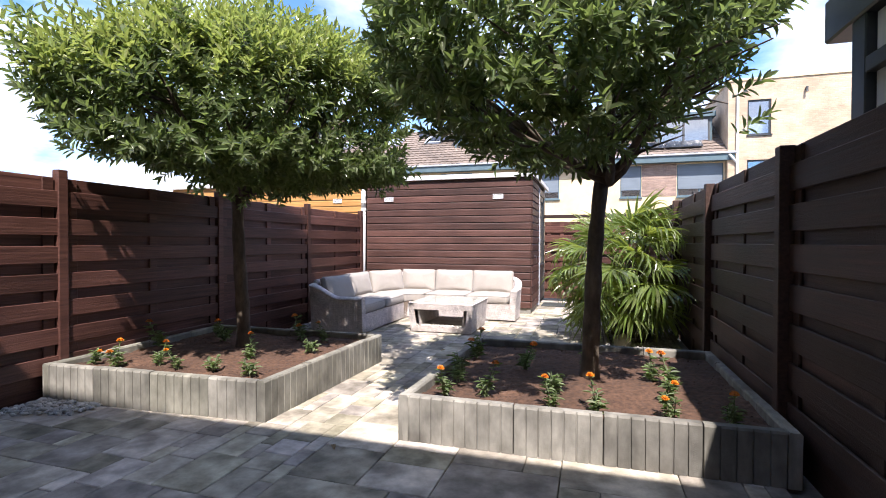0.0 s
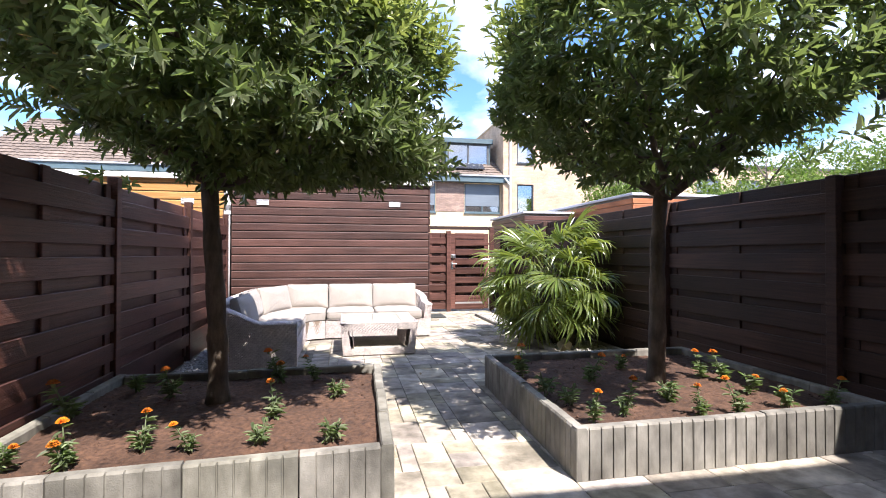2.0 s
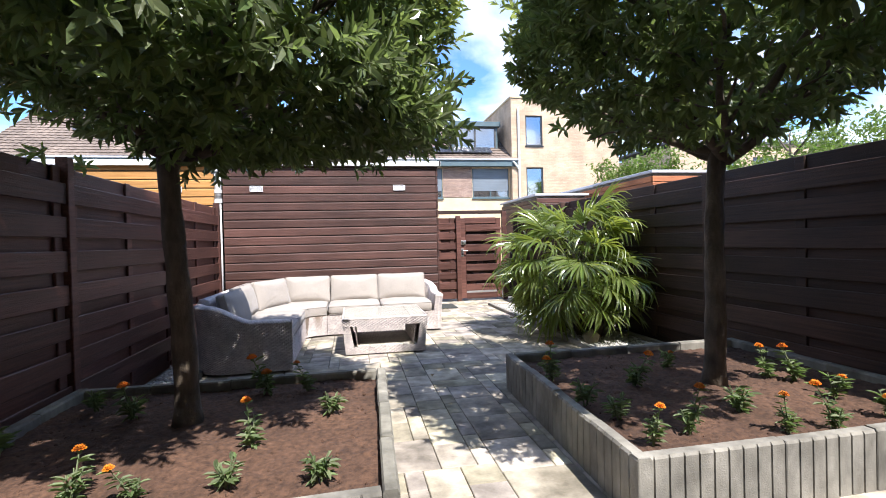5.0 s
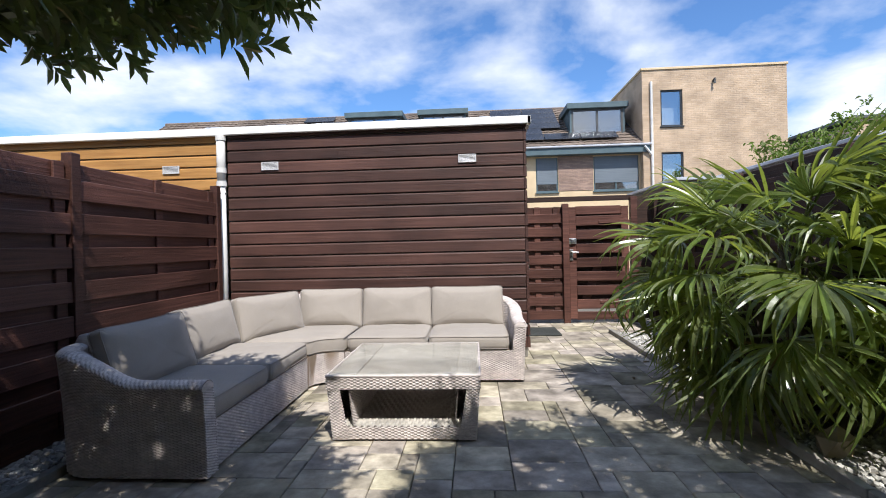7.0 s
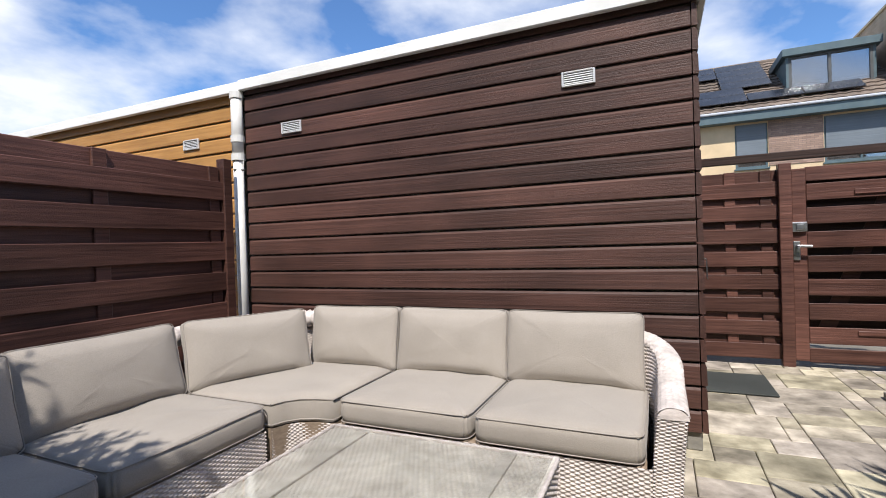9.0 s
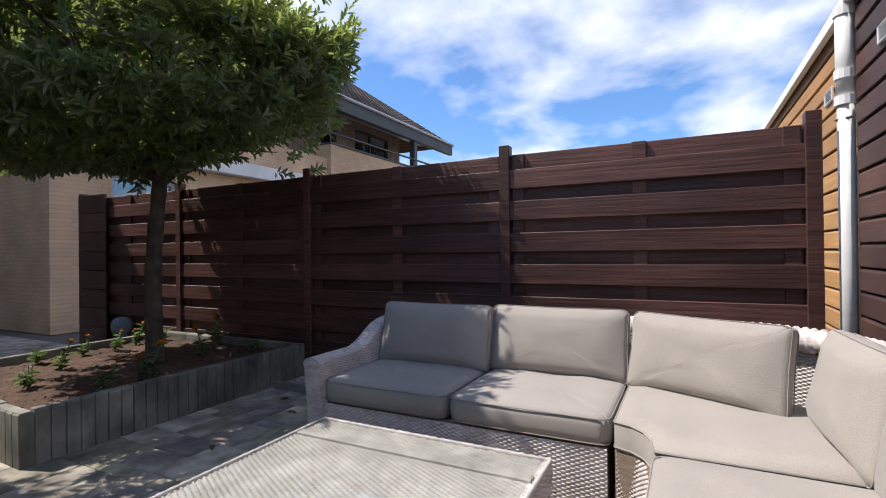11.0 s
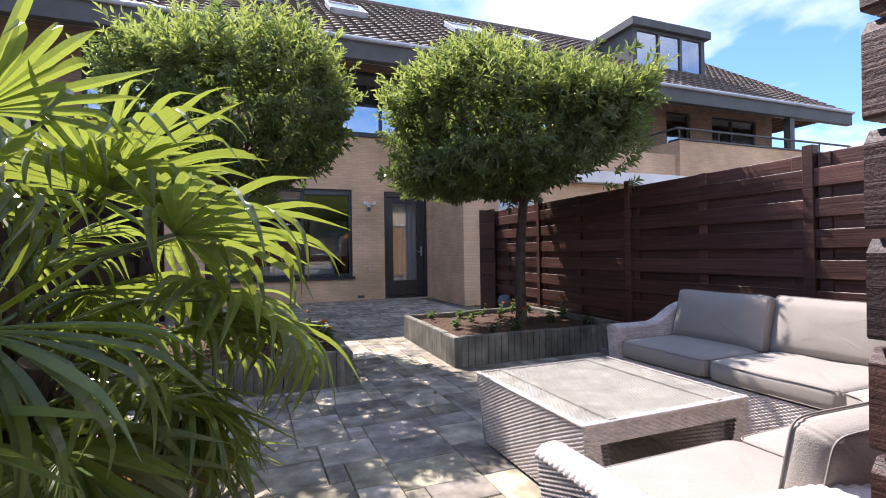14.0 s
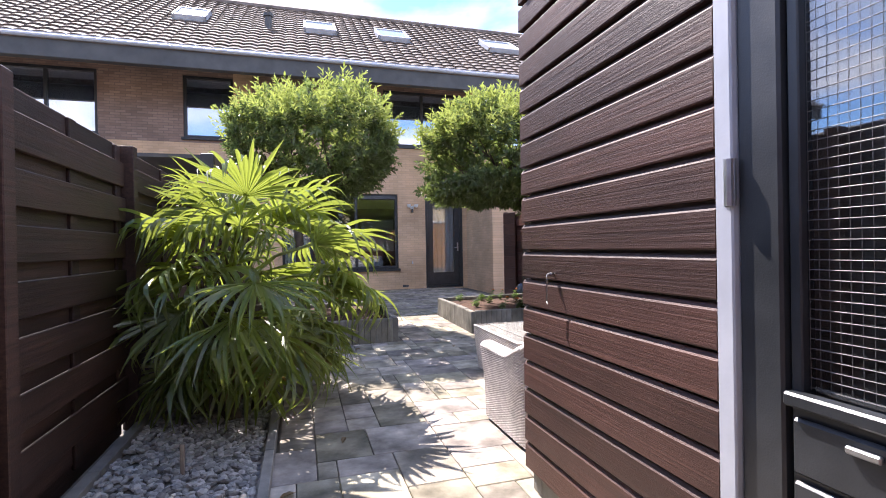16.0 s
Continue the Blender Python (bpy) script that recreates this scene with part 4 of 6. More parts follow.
def slab_mesh(length, high, depth):
    """A concrete edging slab: vertical grooves on its face (-y), rounded top edges."""
    key = ("slab", round(length, 3))
    if key not in CACHE:
        g = Geo()
        k = max(2, round(length / 0.07))
        xs, ys_ = [], []
        for i in range(k):
            a, b = -length / 2 + length * i / k, -length / 2 + length * (i + 1) / k
            xs += [a + 0.005, b - 0.005]
            ys_ += [0, 0]
            if i < k - 1:
                xs += [b - 0.002, b + 0.002]
                ys_ += [0.009, 0.009]
        pts = [(-length / 2 + 0.001, 0.004)] + list(zip(xs, ys_)) + [(length / 2 - 0.001, 0.004), (length / 2 - 0.001, depth), (-length / 2 + 0.001, depth)]
        m = len(pts)
        v = [(x, y, 0) for x, y in pts] + [(x, y, high - 0.012) for x, y in pts] + [(x * 0.996, min(max(y, 0.009) , depth - 0.008), high) for x, y in pts]
        f = [(i, (i + 1) % m, m + (i + 1) % m, m + i) for i in range(m)] + [(m + i, m + (i + 1) % m, 2 * m + (i + 1) % m, 2 * m + i) for i in range(m)]
        f.append(tuple(2 * m + i for i in range(m)))
        g.add(v, f)
        CACHE[key] = g.mesh("slab", SLAB)
    return CACHE[key]


BED_H = 0.285


def bed(corners, label, cuts):
    """A raised bed on four corners (front left, front right, back right, back left), walled with grooved slabs."""
    cx, cy, t = sum(p[0] for p in corners) / 4, sum(p[1] for p in corners) / 4, 0.065
    b = thing("raised_bed", label, "planter", (cx, cy, 0), "raised flower beds")
    for k in range(4):
        (xa, ya), (xb, yb) = corners[k], corners[(k + 1) % 4]
        run, turn = math.hypot(xb - xa, yb - ya), math.degrees(math.atan2(yb - ya, xb - xa))
        at, i = (0.0, 0) if k % 2 else (t, 0)
        stop = run if k % 2 else run - t
        if k == 0:
            at = 0.0
        while at < stop - 0.02:
            ln = min((cuts if k == 0 else [0.5])[i % (len(cuts) if k == 0 else 1)], stop - at)
            if stop - at - ln < 0.08:
                ln = stop - at
            mid_ = (at + ln / 2) / run
            place("slab", slab_mesh(ln - 0.004, BED_H, t), b, m=pose(xa + (xb - xa) * mid_ - cx, ya + (yb - ya) * mid_ - cy, random.uniform(-0.004, 0.003), random.uniform(-0.7, 0.7), 0, turn + random.uniform(-0.4, 0.4)))
            at += ln
            i += 1

    def fn(u, v):
        u, v = 0.026 + 0.948 * u, 0.026 + 0.948 * v
        p = [(1 - v) * ((1 - u) * corners[0][j] + u * corners[1][j]) + v * ((1 - u) * corners[3][j] + u * corners[2][j]) for j in (0, 1)]
        h = noise.noise((p[0] * 3, p[1] * 3, 1)) * 0.018 + noise.noise((p[0] * 14, p[1] * 14, 4)) * 0.012 + noise.noise((p[0] * 45, p[1] * 45, 2)) * 0.009
        return (p[0] - cx, p[1] - cy, 0.222 + h + 0.02 * math.exp(-((u - 0.5) ** 2 + (v - 0.5) ** 2) * 9))
    Geo().sheet(fn, 110, 96).obj("soil", SOIL, b, "dry brown garden soil", True)
    return b


BL, BR = (-4.07, -2.13, 2.79, 4.56), (-1.1, 1.0, 2.83, 4.73)
bed([(-4.1, 2.67), (-2.13, 2.78), (-2.07, 4.58), (-4.1, 4.58)], "raised bed of grooved grey concrete slabs planted with marigolds", [0.5, 0.52, 0.5])
bed([(-1.15, 2.79), (1.02, 2.82), (1.02, 4.75), (-1.09, 4.74)], "raised bed of grooved grey concrete slabs under an umbrella tree", [0.72, 0.5, 0.5])
# crumbs of soil
cr = Geo()
for i in range(900):
    x0, x1, y0, y1 = random.choice((BL, BR))
    x, y, r = random.uniform(x0 + 0.1, x1 - 0.1), random.uniform(y0 + 0.1, y1 - 0.1), random.uniform(0.004, 0.013)
    z = 0.225 + noise.noise((x * 3, y * 3, 1)) * 0.018
    pts = [(x + r * a * random.uniform(0.7, 1.2), y + r * b_ * random.uniform(0.7, 1.2), z + r * c * random.uniform(0.6, 1)) for a, b_, c in ((1, 0, 0), (0, 1, 0), (-1, 0, 0), (0, -1, 0), (0, 0, 1), (0, 0, -1))]
    cr.add(pts, [(0, 1, 4), (1, 2, 4), (2, 3, 4), (3, 0, 4), (1, 0, 5), (2, 1, 5), (3, 2, 5), (0, 3, 5)])
tagged(cr.obj("soil_crumbs", SOIL), "loose dry crumbs of soil in the beds", "soil", kind="stuff")

# ---- pebble strips ----
ico = bmesh.new()
bmesh.ops.create_icosphere(ico, subdivisions=1, radius=1)
ICO_V = np.array([v.co for v in ico.verts])
ICO_F = [tuple(v.index for v in f.verts) for f in ico.faces]
ico.free()


def pebbles(name, x0, x1, y0, y1, count, label, skip=None, size=(0.013, 0.026)):
    g = Geo()
    for i in range(count):
        x, y = random.uniform(x0, x1), random.uniform(y0, y1)
        if skip and skip(x, y):
            continue
        s = random.uniform(*size)
        r = Euler((random.uniform(-0.4, 0.4), random.uniform(-0.4, 0.4), random.uniform(0, 6.3))).to_matrix()
        v = ICO_V * np.random.uniform(0.8, 1.15, (12 if len(ICO_V) == 12 else len(ICO_V), 1)) * np.array((1.25, 0.95, 0.68)) * s
        v = v @ np.array(r).T + np.array((x, y, random.uniform(0.0, 0.018)))
        g.add(v.tolist(), ICO_F)
    Geo().box((x0 - 0.02, y0 - 0.02, -0.02), (x1 + 0.02, y1 + 0.02, -0.004)).obj(name + "_bed", JOINT)
    tagged(bpy.data.objects[name + "_bed"], "dark sand under the pebbles", "ground", kind="structure")
    tagged(g.obj(name, PEBBLE), label, "pebbles", kind="stuff")


pebbles("pebble_strip", 0.24, 1.0, 4.64, 9.6, 5200, "white and grey pebbles in the strip along the fence")
pebbles("pebble_strip_west", -4.08, -3.76, 4.64, 8.3, 2200, "white and grey pebbles beside the sofa")
pebbles("pebble_corner", -4.1, -3.5, 2.2, 2.78, 620, "white pebbles heaped at the bed's corner", lambda x, y: x + 3.55 > (y - 2.2) * 0.2 + random.uniform(-0.12, 0.05) or y < 2.3 + (x + 4.1) * 0.35)
for x, a, b, w in ((0.19, 4.62, 9.7, 0.05), (1.0, 4.62, 9.7, 0.06), (-3.72, 4.62, 8.32, 0.05)):
    k = thing("kerb_edging", "narrow grey concrete edging of the pebble strip", "kerb", (x, a, 0), "pebble strip edging")
    nn = int((b - a) / 1.0)
    for i in range(nn):
        l = (b - a) / nn
        place("kerb_stone", plank(l - 0.006, 0.14, w, KERB), k, m=pose(0, (i + 0.5) * l, -0.02, 0, 0, 90))

# ---- garden sofa ----


def weave(name, fn, lu, lv, parent, mat=None, pu=0.0195, pv=0.0088, amp=0.0052, label=""):
    """Woven cane over a patch: fn(u, v) in metres gives point and normal; strands run along u and pass over and under stakes."""
    stakes, rows = max(1, round(lu / pu)), max(1, round(lv / pv))
    pu, nu, nv = lu / stakes, stakes * 4, rows * 4
    us, vs = np.linspace(0, lu, nu + 1), np.linspace(0, lv, nv + 1)
    verts = []
    for j, v in enumerate(vs):
        row, fv = j // 4, j % 4 / 4
        prof = math.sqrt(max(0.0, 1 - (2 * fv - 1) ** 2))
        for u in us:
            p, nrm = fn(u, v)
            over = max(-1.0, min(1.0, 2.1 * math.cos(math.pi * u / pu + math.pi * row) + 0.6))
            h = amp * (0.4 * prof + 0.75 * over * (0.4 + 0.6 * prof) - 0.5)
            verts.append((p[0] + nrm[0] * h, p[1] + nrm[1] * h, p[2] + nrm[2] * h))
    g = Geo()
    g.v = verts
    g.f = [(j * (nu + 1) + i, j * (nu + 1) + i + 1, (j + 1) * (nu + 1) + i + 1, (j + 1) * (nu + 1) + i) for j in range(nv) for i in range(nu)]
    return g.obj(name, mat or WICKER, parent, label, True)


def flat(o, du, dv, nrm):
    o, du, dv = Vector(o), Vector(du), Vector(dv)
    return lambda u, v: (o + du * u + dv * v, nrm)


def braid(pts, r, name, parent):
    """A thick plaited cane edge along a line."""
    g = Geo()
    fine, s = [], 0.0
    P = [Vector(p) for p in pts]
    for a, b in zip(P, P[1:]):
        n = max(1, int((b - a).length / 0.012))
        fine += [a.lerp(b, i / n) for i in range(n)]
    fine.append(P[-1])
    rad = [r * (1 + 0.13 * math.sin(i * 2.1)) for i in range(len(fine))]
    g.tube(fine, rad, 8)
    return g.obj(name, WICKER, parent, smooth=True)


def cushion(name, w, d, h, m, label, group, puff=0.5, crown=0.018, waist=0.0):
    """A boxed cushion with rounded corners, sagging faces and piping; w along x, d along y, h thick."""
    t = thing(name, label, "cushion", group=group)
    t.matrix_basis = m
    n = 18
    r = min(w, d) * 0.09

    def outline(a):
        c, s = math.cos(a), math.sin(a)
        e = 0.12
        x, y = w / 2 * math.copysign(abs(c) ** e, c), d / 2 * math.copysign(abs(s) ** e, s)
        return x * (1 - waist * (1 - (2 * y / d) ** 2)), y * (1 - 1.5 * waist * (1 - (2 * x / w) ** 2))
    g = Geo()
    K = 72
    sd = random.uniform(0, 50)
    rings = []
    for q in range(6):
        a = -math.pi / 2 + math.pi * q / 5
        bulge = math.cos(a) ** puff if math.cos(a) > 1e-6 else 0
        zz = h / 2 * math.sin(a)
        inset = 0.028 * (1 - bulge)
        rings.append((inset, zz))
    v, f = [], []

    def rip(x, y, z):
        return noise.noise((x * 7 + sd, y * 7, z * 7)) * 0.012 + noise.noise((x * 24 + sd, y * 24, z * 24)) * 0.0045
    for inset, zz in rings:
        for j in range(K):
            a = 2 * math.pi * j / K
            x, y = outline(a)
            sx, sy = 1 - inset / (w / 2), 1 - inset / (d / 2)
            pinch = 1 - 0.016 * abs(math.sin(a * 9 + sd)) * abs(math.sin(a * 2)) ** 6
            k = 1 + rip(x, y, zz)
            v.append((x * sx * pinch * k, y * sy * pinch * k, zz))
    for i in range(5):
        for j in range(K):
            f.append((i * K + j, i * K + (j + 1) % K, (i + 1) * K + (j + 1) % K, (i + 1) * K + j))
    for top in (0, 1):
        base = 5 * K if top else 0
        prev = [base + j for j in range(K)]
        sgn = 1 if top else -1
        for q in range(1, 7):
            k = 1 - q / 7
            cur = []
            for j in range(K):
                x, y, _ = v[base + j]
                x, y = x * k, y * k
                lift = crown * (1 - min(1, abs(2 * x / w)) ** 3.2) * (1 - min(1, abs(2 * y / d)) ** 3.2) + rip(x, y, top + 3) * 0.9
                cur.append(len(v))
                v.append((x, y, sgn * (h / 2 + lift)))
            for j in range(K):
                e = (prev[j], prev[(j + 1) % K], cur[(j + 1) % K], cur[j])
                f.append(e if top else e[::-1])
            prev = cur
        f.append(tuple(prev) if top else tuple(prev[::-1]))
    cover = g.add(v, f).obj("cover", CLOTH, t, smooth=True)
    for zz in (h / 2 - 0.012, -h / 2 + 0.012):
        ring = []
        for j in range(K + 1):
            x, y = outline(2 * math.pi * j / K)
            ring.append((x * (1 - 0.004 / (w / 2)), y * (1 - 0.004 / (d / 2)), zz))
        Geo().tube(ring, 0.0026, 5, False).obj("piping", PIPING, cover)
    return t


SEAT, BASE_H = 0.405, 0.27
# wing along the left fence
wing = thing("garden_sofa", "grey wicker corner sofa wing with curved armrest beside the fence", "sofa", (0, 0, 0), "corner sofa units")
X0, X1 = -3.66, -2.9
weave("front_panel", flat((X1, 5.81, 0.02), (0, 1, 0), (0, 0, 1), Vector((1, 0, 0))), 1.47, BASE_H - 0.02, wing)
Geo().box((X0, 5.8, 0.02), (X1 - 0.012, 7.28, BASE_H), 0.01).obj("frame", WICKER_IN, wing)


def arm_top(s):
    """Height of the arm along its length: low in front, swept up to the back."""
    t = min(1, max(0, (s - 0.34) / 0.4))
    return 0.495 + 0.15 * t * t * (3 - 2 * t)


def armrest(parent, line, nrm_out, thick, s_len, name):
    """A curved wicker arm: a woven skin outside and inside, plaited over the top. line(s) gives the place on the floor."""
    def skin(off, sign):
        def fn(u, v):
            p, nn = line(u)
            top = arm_top(u)
            flare = 0.03 * (v / 0.6) ** 2
            return (p + nn * (off + flare) + Vector((0, 0, 0.02 + (top - 0.034) * v / 0.6)), nn * sign)
        return fn
    weave("outer_panel", skin(thick / 2, 1), s_len, 0.6, parent)
    weave("inner_panel", skin(-thick / 2, -1), s_len, 0.6, parent)
    half = (thick / 2 + 0.006) * math.pi / 1.15

    def cap(u, v):
        p, nn = line(v)
        a = math.pi * u / half
        d = nn * math.cos(a) + Vector((0, 0, math.sin(a)))
        return p + nn * (0.03 + (thick / 2 + 0.004) * math.cos(a)) + Vector((0, 0, arm_top(v) - 0.02 + 0.034 * math.sin(a))), d
    weave("arm_cap", cap, half, s_len, parent, None, 0.022, 0.0115, 0.0022)
    for s in (0.0, s_len):
        p, nn = line(s)
        tg = (line(0.02)[0] - line(0.0)[0]).normalized() * (-1 if s == 0 else 1)
        fr = lambda u, v, p=p, nn=nn, tg=tg, s=s: (p + nn * (-thick / 2 + u + 0.03 * (v / 0.6) ** 2) + Vector((0, 0, 0.02 + (arm_top(s) - 0.03) * v / 0.6)), tg)
        weave("end_panel", fr, thick, 0.6, parent)
        rim = [p + nn * (0.03 + (thick / 2 + 0.004) * math.cos(a)) + Vector((0, 0, arm_top(s) - 0.03 + 0.042 * math.sin(a))) + tg * 0.002 for a in [math.pi * i / 12 for i in range(13)]]
        Geo().add([p + nn * 0.03 + Vector((0, 0, arm_top(s) - 0.03)) + tg * 0.006] + rim, [(0, i + 1, i + 2) for i in range(12)]).obj("end_cap", WICKER, parent)


def left_line(s):
    """From the front of the arm (s = 0) to the back corner, then round it."""
    L = 0.61
    if s < L:
        return Vector((X1 + 0.03 - s, 5.79, 0)), Vector((0, -1, 0))
    R = 0.24
    a = min((s - L) / R, math.pi / 2)
    c = Vector((X1 + 0.03 - L, 5.79 + R, 0))
    rest = max(0, s - L - R * math.pi / 2)
    nn = Vector((-math.sin(a), -math.cos(a), 0))
    return c + nn * R + Vector((0, rest, 0)), nn


armrest(wing, left_line, None, 0.1, 0.61 + 0.24 * math.pi / 2 + 0.05, "arm")
BX = X1 - 0.02 - 0.56 - 0.24
weave("back_panel", flat((BX - 0.05, 6.05, 0.02), (0, 1, 0), (0, 0, 1), Vector((-1, 0, 0))), 1.26, 0.62, wing)
weave("back_inner", flat((BX + 0.05, 6.05, 0.25), (0, 1, 0), (0, 0, 1), Vector((1, 0, 0))), 1.26, 0.4, wing)
braid([(BX, 6.0, 0.65), (BX, 7.31, 0.65)], 0.055, "back_rail", wing)
# corner
corner = thing("garden_sofa", "grey wicker corner unit with a concave seat front", "sofa", (0, 0, 0), "corner sofa units")
CR = 0.28


def corner_front(u, v):
    a = u / CR
    a = min(a, math.pi / 2)
    c = Vector((X1 + 0.255, 7.315, 0))
    d = Vector((-math.cos(a), math.sin(a) * 0.55, 0))
    return c + Vector((d.x * 0.255, d.y * 0.255 / 0.55 * 0.6, 0.02 + v)), -Vector((d.x, d.y, 0)).normalized()


weave("front_panel", corner_front, CR * math.pi / 2, BASE_H - 0.02, corner)
Geo().add([(X0, 7.31, BASE_H), (X1, 7.31, BASE_H), (X1 + 0.05, 7.42, BASE_H), (X1 + 0.25, 7.48, BASE_H), (X1 + 0.25, 8.2, BASE_H), (X0 + 0.4, 8.2, BASE_H), (X0, 7.8, BASE_H)] + [(X0, 7.31, 0.02), (X1 - 0.01, 7.31, 0.02), (X1 + 0.04, 7.43, 0.02), (X1 + 0.25, 7.49, 0.02), (X1 + 0.25, 8.2, 0.02), (X0 + 0.4, 8.2, 0.02), (X0, 7.8, 0.02)], [(0, 1, 2, 3, 4, 5, 6)] + [(i, (i + 1) % 7, 7 + (i + 1) % 7, 7 + i) for i in range(7)]).obj("frame", WICKER_IN, corner)


def corner_back(u, v):
    a = min(u / 0.55, math.pi / 2)
    c = Vector((BX + 0.55, 7.72, 0))
    nn = Vector((-math.cos(a), math.sin(a), 0))
    return c + nn * 0.56 + Vector((0, 0, 0.05 + v)), -nn


weave("back_inner", corner_back, 0.55 * math.pi / 2, 0.59, corner)
arc = [(BX, 7.3, 0.65)] + [tuple(Vector((BX + 0.55, 7.72, 0.65)) + Vector((-math.cos(a), math.sin(a), 0)) * 0.55) for a in [i * math.pi / 20 for i in range(11)]] + [(-2.64, 8.22, 0.65)]
braid(arc, 0.055, "back_rail", corner)
# wing along the shed
wing2 = thing("garden_sofa", "grey wicker sofa wing with sloping armrest before the shed", "sofa", (0, 0, 0), "corner sofa units")
FY = 7.48
weave("front_panel", flat((-2.64, FY, 0.02), (1, 0, 0), (0, 0, 1), Vector((0, -1, 0))), 1.42, BASE_H - 0.02, wing2)
Geo().box((-2.64, FY + 0.012, 0.02), (-1.24, 8.22, BASE_H), 0.01).obj("frame", WICKER_IN, wing2)


def right_line(s):
    L, R = 0.5, 0.2
    if s < L:
        return Vector((-1.175, FY + 0.0 + s, 0)), Vector((1, 0, 0))
    a = min((s - L) / R, math.pi / 2)
    c = Vector((-1.175 - R, FY + L, 0))
    nn = Vector((math.cos(a), math.sin(a), 0))
    return c + nn * R - Vector((max(0, s - L - R * math.pi / 2), 0, 0)), nn


armrest(wing2, right_line, None, 0.1, 0.5 + 0.2 * math.pi / 2 + 0.04, "arm")
weave("back_panel", flat((-1.42, 8.23, 0.02), (-1, 0, 0), (0, 0, 1), Vector((0, 1, 0))), 1.22, 0.62, wing2)
weave("back_inner", flat((-2.64, 8.175, 0.25), (1, 0, 0), (0, 0, 1), Vector((0, -1, 0))), 1.24, 0.4, wing2)
braid([(-2.64, 8.2, 0.65), (-1.38, 8.19, 0.65)], 0.055, "back_rail", wing2)
# seat cushions
SH = 0.125
SL = "taupe fabric seat cushion with piped edges on the wicker sofa"
for y in (6.185, 6.93):
    cushion("seat_cushion", 0.74, 0.735, SH, pose(X1 - 0.36, y, BASE_H + SH / 2 + 0.004), SL, "seat cushions")
for x in (-2.285, -1.585):
    cushion("seat_cushion", 0.69, 0.74, SH, pose(x, FY + 0.355, BASE_H + SH / 2 + 0.004), SL, "seat cushions")
cc = thing("seat_cushion", "curved taupe corner seat cushion of the wicker sofa", "cushion", (0, 0, 0), "seat cushions")
front = [(X1 + 0.005, 7.31), (X1 + 0.03, 7.375), (X1 + 0.08, 7.425), (X1 + 0.15, 7.455), (X1 + 0.25, 7.47)]
ring = front + [(X1 + 0.25, 8.18), (X1 - 0.2, 8.18), (X1 - 0.52, 8.0), (X1 - 0.7, 7.7), (X1 - 0.73, 7.31)]
kk = len(ring)
zz = [(BASE_H + 0.006, 0.985), (BASE_H + 0.025, 1.0), (BASE_H + SH - 0.02, 1.0), (BASE_H + SH, 0.985), (BASE_H + SH + 0.02, 0.75), (BASE_H + SH + 0.024, 0.3)]
mx, my = sum(p[0] for p in ring) / kk, sum(p[1] for p in ring) / kk
v = [(mx + (x - mx) * s, my + (y - my) * s, z) for z, s in zz for x, y in ring]
Geo().add(v, [(i * kk + j, i * kk + (j + 1) % kk, (i + 1) * kk + (j + 1) % kk, (i + 1) * kk + j) for i in range(5) for j in range(kk)] + [tuple(5 * kk + j for j in range(kk))]).obj("cover", CLOTH, cc, smooth=True)
for z in (BASE_H + 0.018, BASE_H + SH - 0.008):
    Geo().tube([(x, y, z) for x, y in ring + ring[:1]], 0.0045, 5, False).obj("piping", PIPING, cc)
# back cushions
BLAB = "taupe fabric back cushion leaning on the wicker sofa"
TH, BH = 0.095, 0.395
zc = SEAT + 0.16


def lean(x, y, yaw, w, tilt=14, h=BH, z=zc):
    cushion("back_cushion", w, h, TH, pose(x, y, z) @ pose(0, 0, 0, 0, 0, yaw) @ pose(0, 0, 0, 90 - tilt, 0, 0), BLAB, "back cushions", 0.62, 0.05, 0.022)


lean(X0 + 0.18, 6.2, 90, 0.74, 16)
lean(X0 + 0.12, 6.93, 90, 0.76, 14)
lean(-3.36, 7.64, 64, 0.7, 13)
lean(-2.93, 8.085, 3, 0.62, 11)
lean(-2.28, 8.108, 0, 0.68, 12)
lean(-1.6, 8.108, 0, 0.7, 12)

# ---- coffee table ----
TX0, TX1, TY0, TY1, TZ = -2.42, -1.5, 6.24, 7.18, 0.4
tb = thing("coffee_table", "grey wicker coffee table with glass top and open shelf", "table", ((TX0 + TX1) / 2, (TY0 + TY1) / 2, 0))
hx, hy = (TX1 - TX0) / 2, (TY1 - TY0) / 2
tp = 0.03


def side(sx):
    return lambda u, v: (Vector((sx * (hx - tp * (1 - v / TZ)), -hy + u + (hy - u) * 0.06 * (1 - v / TZ), 0.015 + v)), Vector((sx, 0, 0)))


